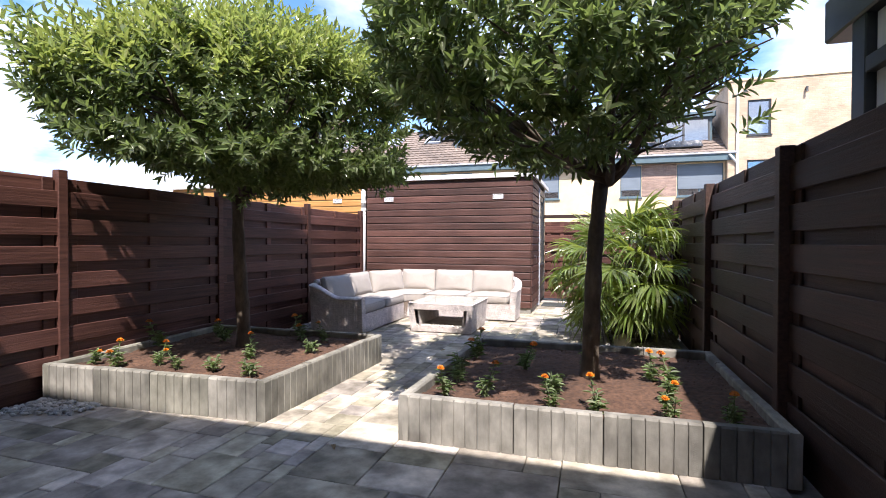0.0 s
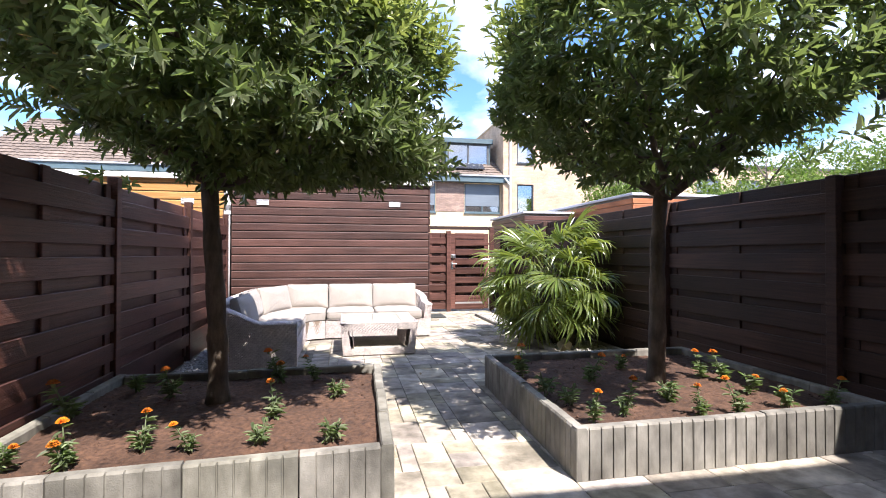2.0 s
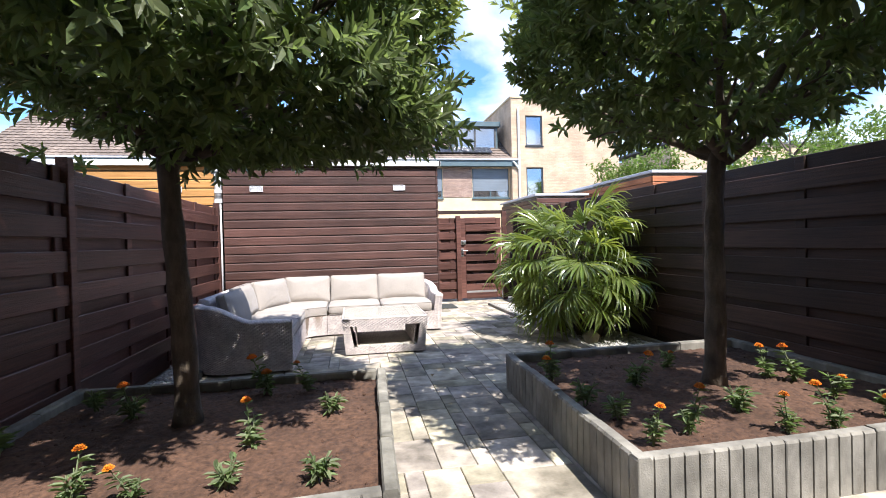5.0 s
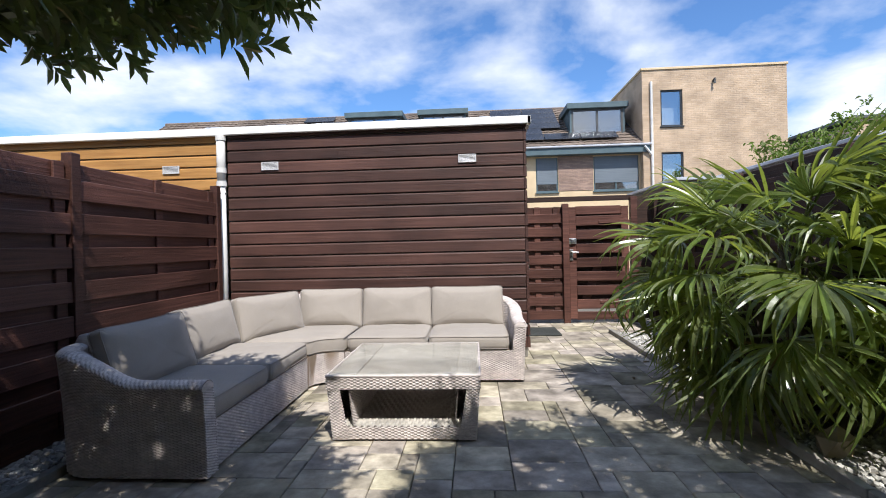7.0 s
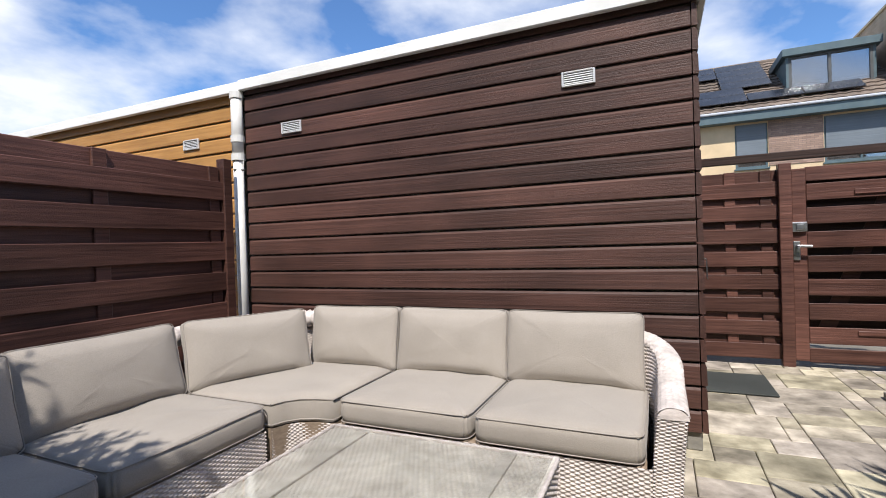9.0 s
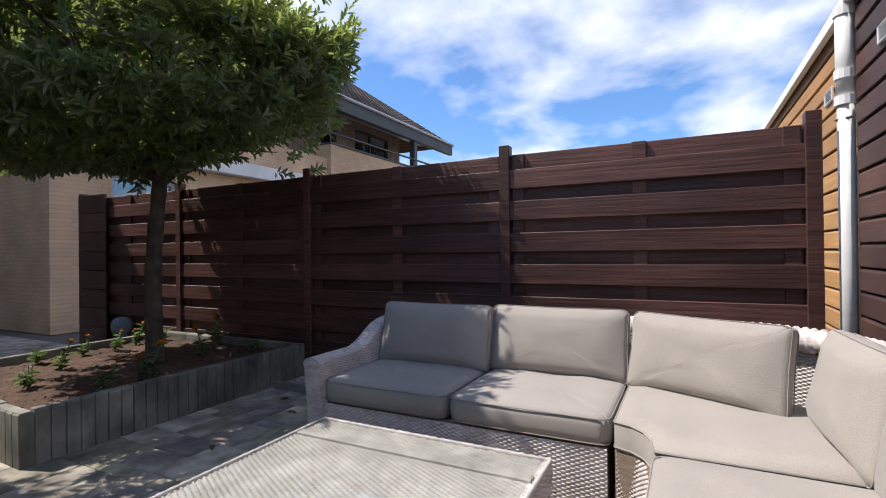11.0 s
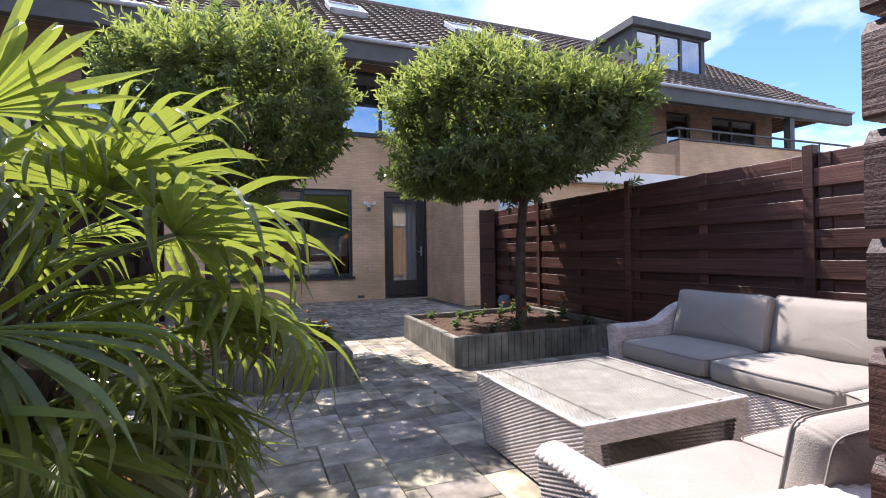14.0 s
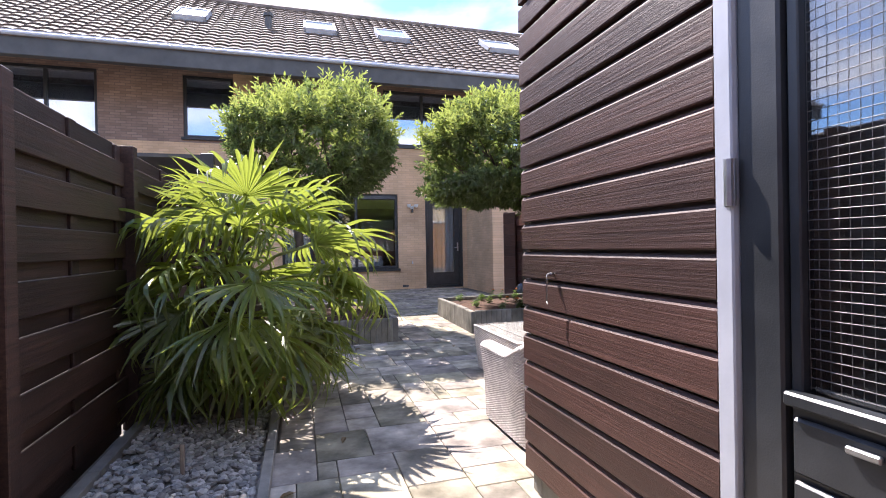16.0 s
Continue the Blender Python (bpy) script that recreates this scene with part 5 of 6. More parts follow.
for sx in (-1, 1):
    weave("side_panel", side(sx), 2 * hy, TZ - 0.03, tb)
    weave("inner_side", flat((sx * (hx - 0.16), -hy + 0.02, 0.06), (0, 1, 0), (sx * 0.1, 0, 1), Vector((-sx, 0, 0))), 2 * hy - 0.04, TZ - 0.12, tb, WICKER)
for sy in (-1, 1):
    weave("apron", flat((-hx, sy * hy, TZ - 0.085), (1, 0, 0), (0, 0, 1), Vector((0, sy, 0))), 2 * hx, 0.08, tb)
    weave("foot_rail", flat((-hx + 0.1, sy * (hy - 0.02), 0.012), (1, 0, 0), (0, 0, 1), Vector((0, sy, 0))), 2 * hx - 0.2, 0.075, tb)
    for sx in (-1, 1):
        def leg(u, v, sx=sx, sy=sy):
            w0 = 0.105 - 0.03 * (v / 0.3)
            return (Vector((sx * (hx - tp * (1 - v / TZ) - w0 * u / 0.12), sy * (hy - 0.012 * (1 - v / TZ)), 0.012 + v)), Vector((0, sy, 0)))
        weave("leg", leg, 0.12, TZ - 0.09, tb)
weave("shelf", flat((-hx + 0.08, -hy + 0.02, 0.09), (0, 1, 0), (1, 0, 0), Vector((0, 0, 1))), 2 * hy - 0.04, 2 * hx - 0.16, tb, WICKER_TOP, 0.05, 0.02, 0.008)
Geo().box((-hx + 0.06, -hy + 0.03, 0.02), (hx - 0.06, hy - 0.03, 0.075), 0.01).obj("bottom_frame", WICKER_IN, tb)
weave("top", flat((-hx + 0.01, -hy + 0.01, TZ - 0.006), (0, 1, 0), (1, 0, 0), Vector((0, 0, 1))), 2 * hy - 0.02, 2 * hx - 0.02, tb, WICKER_TOP, 0.019, 0.0095, 0.0032)
for sx in (-1, 1):
    Geo().box((sx * (hx - 0.16) - 0.02, -hy + 0.02, TZ - 0.008), (sx * (hx - 0.16) + 0.02, hy - 0.02, TZ + 0.003), 0.002).obj("frame_bar", WICKER_TOP, tb, "flat grey metal bar under the glass")
braid([(-hx + 0.004, -hy + 0.004, TZ - 0.005), (hx - 0.004, -hy + 0.004, TZ - 0.005), (hx - 0.004, hy - 0.004, TZ - 0.005), (-hx + 0.004, hy - 0.004, TZ - 0.005), (-hx + 0.004, -hy + 0.004, TZ - 0.005)], 0.008, "top_edge", tb)
Geo().box((-hx + 0.015, -hy + 0.015, TZ + 0.004), (hx - 0.015, hy - 0.015, TZ + 0.011), 0.002).obj("glass_top", GLASS_TOP, tb, "clear glass sheet").visible_shadow = False

# ---- umbrella trees ----


def leaves(base, axis, normal, length, width, cup=0.25):
    """Lanceolate leaves, two folded blades each, as arrays of points and faces."""
    side = np.cross(axis, normal)
    side /= np.linalg.norm(side, axis=1, keepdims=True) + 1e-9
    up = np.cross(side, axis)
    L, Wd = length[:, None], width[:, None]
    mid = lambda t, droop: base + axis * L * t - up * L * droop
    p0, p3 = base, mid(1.0, 0.12)
    r1, r2 = mid(0.32, 0.0) + side * Wd * 0.46 + up * Wd * cup, mid(0.68, 0.04) + side * Wd * 0.42 + up * Wd * cup
    l1, l2 = mid(0.32, 0.0) - side * Wd * 0.46 + up * Wd * cup, mid(0.68, 0.04) - side * Wd * 0.42 + up * Wd * cup
    n = len(base)
    v = np.stack([p0, r1, r2, p3, l2, l1], 1).reshape(-1, 3)
    o = np.arange(n)[:, None] * 6
    f = np.concatenate([o + np.array([[0, 1, 2, 3]]), o + np.array([[0, 3, 4, 5]])], 1).reshape(-1, 4)
    return v, f


def leaf_mesh(name, v, f, mat, parent):
    me = bpy.data.meshes.new(name)
    me.from_pydata(v.tolist(), [], f.tolist())
    me.materials.append(mat)
    return place(name, me, parent)


def umbrella_tree(x, y, seed, radius, label, top=3.2, low=0.0, shift=(0.0, 0.0), lean_x=0.0, rise=(0.0, 0.78, 0.12), shoots=2900, stretch=1.12):
    rng = np.random.default_rng(seed)
    t = thing("umbrella_tree", label, "tree", (x, y, 0.2), "clipped umbrella trees")
    g = Geo()
    ph = rng.uniform(0, 6.3)
    zs = np.linspace(0, 1.56, 15)
    g.tube([(0.022 * math.sin(z * 2.3 + ph) + lean_x * z / 1.56 - 0.02 * z, 0.02 * math.cos(z * 2.9 + ph), z) for z in zs], [0.067 - 0.016 * z / 1.56 + 0.004 * math.sin(z * 19) + (0.02 if z < 0.08 else 0) for z in zs], 12)
    g.obj("trunk", BARK, t, "mottled grey-brown trunk", True)
    br = Geo()
    for i in range(11):
        a = 2 * math.pi * (i + rng.uniform(-0.25, 0.25)) / 11
        rr, zz = radius * rng.uniform(0.62, 0.85), rng.uniform(0.35, 0.85)
        pts, rad = [], []
        for s in np.linspace(0, 1, 8):
            wob = 0.04 * math.sin(s * 7 + i)
            pts.append((rr * s ** 0.85 * math.cos(a + wob) + lean_x * (1 - s) + shift[0] * s, rr * s ** 0.85 * math.sin(a + wob) + shift[1] * s, 1.48 + 0.1 * (i % 3) * 0.5 + zz * s ** 1.15))
            rad.append(0.03 * (1 - s) + 0.006)
        br.tube(pts, rad, 6)
        for q in range(7):
            s0 = pts[rng.integers(2, 7)]
            a2 = a + rng.uniform(-1.0, 1.0)
            ln = rng.uniform(0.3, 0.6)
            e = (s0[0] + ln * math.cos(a2), s0[1] + ln * math.sin(a2), s0[2] + ln * rng.uniform(0.0, 0.9))
            mpt = tuple((p + q2) / 2 + rng.uniform(-0.03, 0.03) for p, q2 in zip(s0, e))
            br.tube([s0, mpt, e], [0.011, 0.008, 0.004], 5, False)
    br.obj("branchwork", BARK, t, "thin spreading branches", True)
    # shoots
    n = shoots
    th = rng.uniform(0, 2 * np.pi, n)
    edge = 1 + 0.07 * np.sin(3 * th + ph) + 0.05 * np.sin(7 * th + 2 * ph) + 0.03 * np.sin(13 * th)
    r = np.sqrt(rng.uniform(0.0, 1, n))
    zone = rng.uniform(0, 1, n)
    cth = np.cos(th)
    bot = 1.5 + low + 0.12 * r + r ** 2 * np.minimum(np.abs(cth) ** 0.6 * np.where(cth > 0, *rise[:2]) + rise[2] * np.maximum(np.sin(th), 0), 0.8)
    hgt = np.maximum(top - 0.2 + 0.09 * np.sin(2.2 * th + ph) - 0.55 * r ** 3, bot + 0.3)
    lump = np.array([noise.noise((a * 2.3 * math.cos(b) + seed, a * 2.3 * math.sin(b), 3)) for a, b in zip(r, th)])
    hgt = hgt + 0.16 * lump
    z = np.where(zone < 0.52, hgt - rng.uniform(0, 0.16, n), np.where(zone < 0.8, bot + rng.uniform(0, 0.18, n), bot + (hgt - bot) * rng.uniform(0, 1, n)))
    r = np.where((zone >= 0.8), np.maximum(r, rng.uniform(0.55, 1.0, n)), r)
    R = radius * r * edge
    P = np.stack([R * np.cos(th) + shift[0], R * np.sin(th) * stretch + shift[1], z], 1)
    out = np.stack([np.cos(th) * (0.3 + r), np.sin(th) * (0.3 + r), np.where(zone < 0.52, 1.15, np.where(zone < 0.8, -0.1, 0.45))], 1) + rng.normal(0, 0.28, (n, 3))
    out /= np.linalg.norm(out, axis=1, keepdims=True)
    per = 14
    k = np.tile(np.arange(per), n)
    S = np.repeat(np.arange(n), per)
    ln = np.where(zone < 0.52, rng.uniform(0.08, 0.4, n), rng.uniform(0.1, 0.2, n))[S]
    frac = (k + rng.uniform(0, 1, n * per)) / per
    A = out[S]
    ref = np.cross(A, np.array((0.31, 0.2, 0.93)))
    ref /= np.linalg.norm(ref, axis=1, keepdims=True)
    ref2 = np.cross(A, ref)
    ang = k * 2.4 + rng.uniform(0, 6.3, n)[S]
    rad = ref * np.cos(ang)[:, None] + ref2 * np.sin(ang)[:, None]
    open_ = (1.25 - 0.85 * frac)[:, None]
    d = A * (1 - 0.45 * open_) + rad * open_ * 0.9 + rng.normal(0, 0.12, (n * per, 3))
    d /= np.linalg.norm(d, axis=1, keepdims=True)
    base = P[S] + A * (ln * frac)[:, None]
    nrm = A * 0.8 - rad * 0.5 + np.array((0, 0, 0.5)) + rng.normal(0, 0.2, (n * per, 3))
    size = rng.uniform(0.072, 0.118, n * per) * (1.05 - 0.3 * frac)
    young = (zone[S] < 0.52) & (frac > 0.33)
    for name, pick, mat, lab in (("crown", ~young, LAUREL, "dense dark glossy laurel foliage"), ("young_growth", young, YOUNG, "bright yellow-green young shoots")):
        v, f = leaves(base[pick], d[pick], nrm[pick], size[pick], size[pick] * rng.uniform(0.29, 0.39, pick.sum()))
        tagged(leaf_mesh(name, v, f, mat, t), lab)
    return t


umbrella_tree(-3.22, 3.87, 3, 1.3, "clipped umbrella-shaped laurel tree in the bed beside the fence", 3.0, 0.0, (0.09, -0.02))
umbrella_tree(-0.03, 3.75, 8, 1.06, "clipped umbrella-shaped laurel tree with spreading crown", 3.15, 0.04, (-0.18, -0.42), 0.15, (0.7, 0.5, 0.15), 1700, 1.24)

# ---- fan palm ----


def fan(seed, blades, radius, kink, hang, mat):
    """One fan leaf: pleated blades joined for their inner half, tips breaking over; the stalk comes from -y, the fan opens to +y."""
    rng = random.Random(seed)
    g = Geo()
    half = math.radians(rng.uniform(78, 104))
    N = 13
    for i in range(blades):
        a = -half + 2 * half * (i + 0.5) / blades
        L = radius * (0.72 + 0.28 * math.cos(a * 0.8)) * rng.uniform(0.9, 1.06)
        full = radius * 0.54 * 2 * half / blades
        dirv, sid = Vector((math.sin(a), math.cos(a), 0)), Vector((math.cos(a), -math.sin(a), 0))
        at = kink * rng.uniform(0.75, 1.2)
        bend = hang * rng.uniform(0.3, 1.25)
        if rng.random() < 0.12:
            bend *= 0.15
        v, f = [], []
        x, z, ang = 0.0, 0.0, -0.1 * abs(a)
        twist = rng.uniform(-0.25, 0.25)
        for s in range(N + 1):
            t = s / N
            wd = full * min(1.0, t * L / (radius * 0.54) + 0.06) * (1.0 if t < 0.5 else 0.85) * (1.0 if t < 0.66 else max(0.05, (1 - t) / 0.34))
            ca, sa = math.cos(ang), math.sin(ang)
            nrm = Vector((0, 0, 1)) * ca + dirv * sa
            sd = (sid + nrm * twist * max(0.0, t - 0.5)).normalized()
            p = dirv * x + Vector((0, 0, z))
            fold = 0.3 * wd
            v += [p - sd * wd * 0.5 + nrm * fold, p - nrm * fold * 0.4, p + sd * wd * 0.5 + nrm * fold]
            ang = min(1.75, ang + (0.05 * bend if t < at else bend * (0.38 if t < at + 0.2 else 0.09)))
            x += L / N * math.cos(ang)
            z -= L / N * math.sin(ang)
        for s in range(N):
            o = s * 3
            f += [(o, o + 1, o + 4, o + 3), (o + 1, o + 2, o + 5, o + 4)]
        g.add(v, f)
    return g.mesh("frond", mat)


palm = thing("fan_palm", "bushy multi-stemmed fan palm with arching green fronds", "palm", (0.49, 6.6, 0.0))
UPRIGHT = [fan(11 + i, 25 + i % 3 * 2, 0.56, 0.7, 1.5, FROND) for i in range(4)]
ARCHED = [fan(21 + i, 26 + i % 3 * 2, 0.6, 0.6, 1.2, FROND) for i in range(4)]
HANGING = [fan(31 + i, 26, 0.54, 0.42, 0.95, FROND) for i in range(3)]
DRY = [fan(41 + i, 20, 0.38, 0.15, 1.3, FROND_DRY) for i in range(2)]
prng = random.Random(5)
stems = [(0.0, 0.0), (0.16, 0.2), (-0.14, 0.16), (0.08, -0.24), (-0.1, -0.12), (0.2, -0.05), (-0.02, 0.34)]
heights = (1.0, 0.85, 0.75, 0.72, 0.66, 0.8, 0.62)
for i, (sx, sy) in enumerate(stems):
    hgt = heights[i]
    pts = [(sx + 0.05 * math.sin(i * 2 + q), sy + 0.04 * math.cos(i * 3 + q), hgt * q / 6) for q in range(7)]
    g = Geo().tube(pts, [0.05 + 0.012 * math.sin(q * 2.3 + i) for q in range(7)], 9)
    for q in range(26):  # ragged leaf bases
        a, zb = prng.uniform(0, 6.28), prng.uniform(0.05, hgt)
        b0 = Vector((sx + 0.05 * math.cos(a), sy + 0.05 * math.sin(a), zb))
        g.tube([b0, b0 + Vector((0.03 * math.cos(a), 0.03 * math.sin(a), 0.08)), b0 + Vector((0.07 * math.cos(a), 0.07 * math.sin(a), 0.15))], [0.012, 0.009, 0.004], 4, False)
    g.obj("stem", BARK, palm, "fibrous brown palm stem", False)
# tiers of fronds: count, angle of the stalk over the level, stalk length, height of its foot, fall of the fan, kinds of fan
tiers = ((7, 1.0, 0.5, 0.98, 0.1, UPRIGHT), (9, 0.62, 0.56, 0.92, 0.3, UPRIGHT + ARCHED), (9, 0.34, 0.6, 0.8, 0.5, ARCHED), (9, 0.1, 0.56, 0.64, 0.5, ARCHED + HANGING), (8, 0.1, 0.48, 0.5, 0.45, HANGING), (8, 0.28, 0.4, 0.28, 0.6, HANGING), (7, -0.4, 0.26, 0.55, 0.3, DRY))
for row, (count, lift0, reach, foot, drop, kinds) in enumerate(tiers):
    for q in range(count):
        az = 2 * math.pi * (q + 0.37 * row) / count + prng.uniform(-0.22, 0.22)
        lift = lift0 + prng.uniform(-0.16, 0.16)
        hdir = Vector((math.cos(az), math.sin(az), 0))
        if hdir.x > 0.45:  # the fence turns the fronds aside
            hdir = Vector((0.45, hdir.y * 1.1, 0)).normalized() * 0.8
        Ls = reach * prng.uniform(0.82, 1.15)
        sx, sy = stems[(q * 3 + row) % 7]
        root = Vector((sx * 0.7, sy * 0.7, foot * prng.uniform(0.93, 1.07)))
        end = root + hdir * Ls * math.cos(lift) + Vector((0, 0, Ls * math.sin(lift)))
        end.x = min(end.x - 0.06, 0.24)
        end.z = min(end.z, 1.48)
        mid_ = (root + end) / 2 + Vector((0, 0, 0.06))
        stalk = Geo().tube([root, mid_, end], [0.011, 0.009, 0.007], 6, False).obj("stalk", FROND, palm)
        fall = lift - drop * prng.uniform(0.4, 1.3)
        fwd = (hdir.normalized() * math.cos(fall) + Vector((0, 0, math.sin(fall)))).normalized()
        sidev = fwd.cross(Vector((0, 0, 1))).normalized()
        rot = Matrix((sidev, fwd, sidev.cross(fwd))).transposed().to_4x4()
        s = prng.uniform(0.86, 1.1)
        place("frond", kinds[prng.randrange(len(kinds))], stalk, m=Matrix.Translation(end) @ rot @ Matrix.Rotation(prng.uniform(-0.5, 0.5), 4, "Y") @ Matrix.Diagonal((s, s, s, 1)))

# ---- marigolds ----


def marigold(seed, heads):
    rng = np.random.default_rng(seed)
    t = thing("marigold", "small marigold plant with orange flower heads", "flower", group="marigolds in the beds")
    B, D, N, S = [], [], [], []
    tops = []
    for i in range(4 + heads):
        a = rng.uniform(0, 6.28)
        hgt = rng.uniform(0.1, 0.17) if i < heads else rng.uniform(0.06, 0.12)
        e = Vector((math.cos(a) * hgt * 0.35, math.sin(a) * hgt * 0.35, hgt))
        Geo().tube([(0, 0, -0.02), tuple(e * 0.5 + Vector((0, 0, 0.01))), tuple(e)], [0.0032, 0.0028, 0.002], 5, False).obj("stem", MARI_LEAF, t)
        if i < heads:
            tops.append(e)
        for q in range(15):
            s = rng.uniform(0.15, 0.92)
            aa = rng.uniform(0, 6.28)
            B.append(e * s)
            D.append((math.cos(aa), math.sin(aa), rng.uniform(-0.15, 0.6)))
            N.append((rng.normal(0, 0.2), rng.normal(0, 0.2), 1))
            S.append(rng.uniform(0.028, 0.055))
    B, D, N, S = np.array([tuple(b) for b in B]), np.array(D), np.array(N), np.array(S)
    D /= np.linalg.norm(D, axis=1, keepdims=True)
    v, f = leaves(B, D, N, S, S * 0.3)
    leaf_mesh("leafage", v, f, MARI_LEAF, t)
    for e in tops:
        g = Geo()
        for ring, (rr, zz, m) in enumerate(((0.019, 0.0, 12), (0.014, 0.006, 10), (0.009, 0.011, 7))):
            for q in range(m):
                a = 2 * math.pi * q / m + ring * 0.4
                c, s = math.cos(a), math.sin(a)
                w = 0.0075
                g.add([(e.x + c * 0.002 - s * w * 0.4, e.y + s * 0.002 + c * w * 0.4, e.z + zz), (e.x + c * 0.002 + s * w * 0.4, e.y + s * 0.002 - c * w * 0.4, e.z + zz), (e.x + c * rr + s * w, e.y + s * rr - c * w, e.z + zz + 0.004), (e.x + c * rr * 1.1, e.y + s * rr * 1.1, e.z + zz - 0.001), (e.x + c * rr - s * w, e.y + s * rr + c * w, e.z + zz + 0.004)], [(0, 1, 2, 3, 4)])
        head = g.obj("flower_head", PETAL, t, "orange ruffled flower head")
        Geo().lathe([(0.002, -0.016), (0.007, -0.01), (0.008, 0.0)], e, 7).obj("calyx", MARI_LEAF, head)
    return t


protos = [marigold(60 + i, (1, 2, 1, 1, 0)[i]) for i in range(5)]
spots = [(-3.9, 2.93), (-3.63, 2.92), (-3.36, 3.06), (-3.13, 3.03), (-2.8, 3.05), (-2.44, 3.01), (-2.43, 3.82), (-2.78, 3.44), (-3.54, 4.01), (-3.85, 4.26), (-2.85, 4.35), (-3.96, 3.62), (-2.6, 4.32)]
spots += [(-0.92, 3.03), (0.43, 3.77), (0.54, 3.67), (0.46, 3.34), (0.04, 2.97), (0.46, 3.03), (0.75, 2.98), (-0.97, 3.61), (-0.91, 3.34), (-0.23, 2.98), (-0.04, 4.17), (-0.95, 4.11), (-0.23, 3.29), (-0.51, 3.85), (-0.66, 3.12)]
for i, (x, y) in enumerate(spots):
    m = pose(x, y, 0.225, random.uniform(-8, 8), random.uniform(-8, 8), random.uniform(0, 360)) @ Matrix.Scale(random.uniform(1.0, 1.35), 4)
    if i < 5:
        protos[i].matrix_basis = m
    else:
        c = copy_thing(protos[random.randrange(5)], m)

# ---- small things ----
ball = tagged(Geo().lathe([(0.0, 0.0), (0.075, 0.0), (0.08, 0.02), (0.05, 0.05), (0.045, 0.2), (0.06, 0.235), (0.09, 0.27), (0.105, 0.32), (0.1, 0.37), (0.07, 0.415), (0.03, 0.43), (0.0, 0.432)], (-4.0, 2.05, -0.03), 28).obj("garden_ball", BALLBLUE, smooth=True), "blue-grey glazed ceramic ball on a stem, standing on the terrace", "ornament")
mat_ = tagged(Geo().box((-0.93, 9.5, 0.003), (-0.45, 10.05, 0.018), 0.005).obj("doormat", RUBBER), "dark rubber doormat before the shed door", "doormat")
bm_v = ICO_V * np.random.uniform(0.85, 1.1, (len(ICO_V), 1)) * np.array((0.13, 0.1, 0.1))
rk = bmesh.new()
for p in bm_v:
    rk.verts.new(p)
rk.verts.ensure_lookup_table()
for q in ICO_F:
    rk.faces.new([rk.verts[i] for i in q])
bmesh.ops.subdivide_edges(rk, edges=rk.edges[:], cuts=2, use_grid_fill=True, smooth=0.6)
rme = bpy.data.meshes.new("boulder")
rk.to_mesh(rme)
rk.free()
rme.materials.append(BOULDER)
tagged(place("boulder", rme, m=pose(0.37, 6.1, 0.06, 0, 0, 30)), "small rounded boulder under the palm", "boulder")
tagged(Geo().box((0.585, 7.72, 0.0), (0.605, 7.74, 0.16), 0.003).obj("wooden_peg", BOULDER), "short wooden peg standing in the pebbles", "peg")
lrng = np.random.default_rng(4)
for lx, ly in ((-3.55, 4.95), (-3.3, 5.15), (-2.7, 5.2), (-1.6, 5.3), (-0.6, 5.0), (-0.2, 7.6), (0.05, 8.1), (-1.5, 2.6)):
    v, f = leaves(np.array([(0.0, 0.0, 0.0)]), np.array([(math.cos(lx * 9), math.sin(lx * 9), 0.12)]), np.array([(0.0, 0.0, 1.0)]), np.array([0.085]), np.array([0.03]))
    lf = leaf_mesh("fallen_leaf", v, f, FROND_DRY, None)
    lf.location = (lx, ly, 0.006)
    tagged(lf, "dry brown fallen leaf on the paving", "leaf", "fallen leaves")
# lamp with sensor on the house wall
lm = thing("wall_floodlight", "white twin-head security light with motion sensor", "light fixture", (-2.91, HY, 2.2))
Geo().box((-0.05, 0, -0.05), (0.05, 0.03, 0.05), 0.008).obj("wall_plate", WHITE, lm)
for s in (-1, 1):
    arm = Geo().tube([(0, 0.03, 0.02), (s * 0.06, 0.07, 0.05)], 0.014, 8).obj("arm", WHITE, lm)
    Geo().lathe([(0.02, 0.0), (0.045, 0.02), (0.055, 0.08), (0.05, 0.085), (0.0, 0.082)], (s * 0.1, 0.1, -0.0), 12).obj("lamp_head", WHITE, arm)
Geo().tube([(0, 0.05, -0.04), (0, 0.055, -0.13)], 0.03, 10).obj("sensor", FASCIA, lm)
tap = thing("outdoor_tap", "small brass outdoor tap on the beige wall", "tap", (-2.89, HY, 0.72))
Geo().tube([(0, 0, 0), (0, 0.07, 0), (0, 0.09, -0.05)], 0.014, 8).tube([(0, 0.05, 0), (0, 0.05, 0.04)], 0.008, 6).obj("spout", STEEL, tap)
av = thing("air_brick", "dark air brick low in the house wall", "vent", (-2.7, HY, 0.08))
Geo().box((-0.08, -0.01, -0.03), (0.08, 0.008, 0.03), 0.004).obj("grille", FASCIA, av)

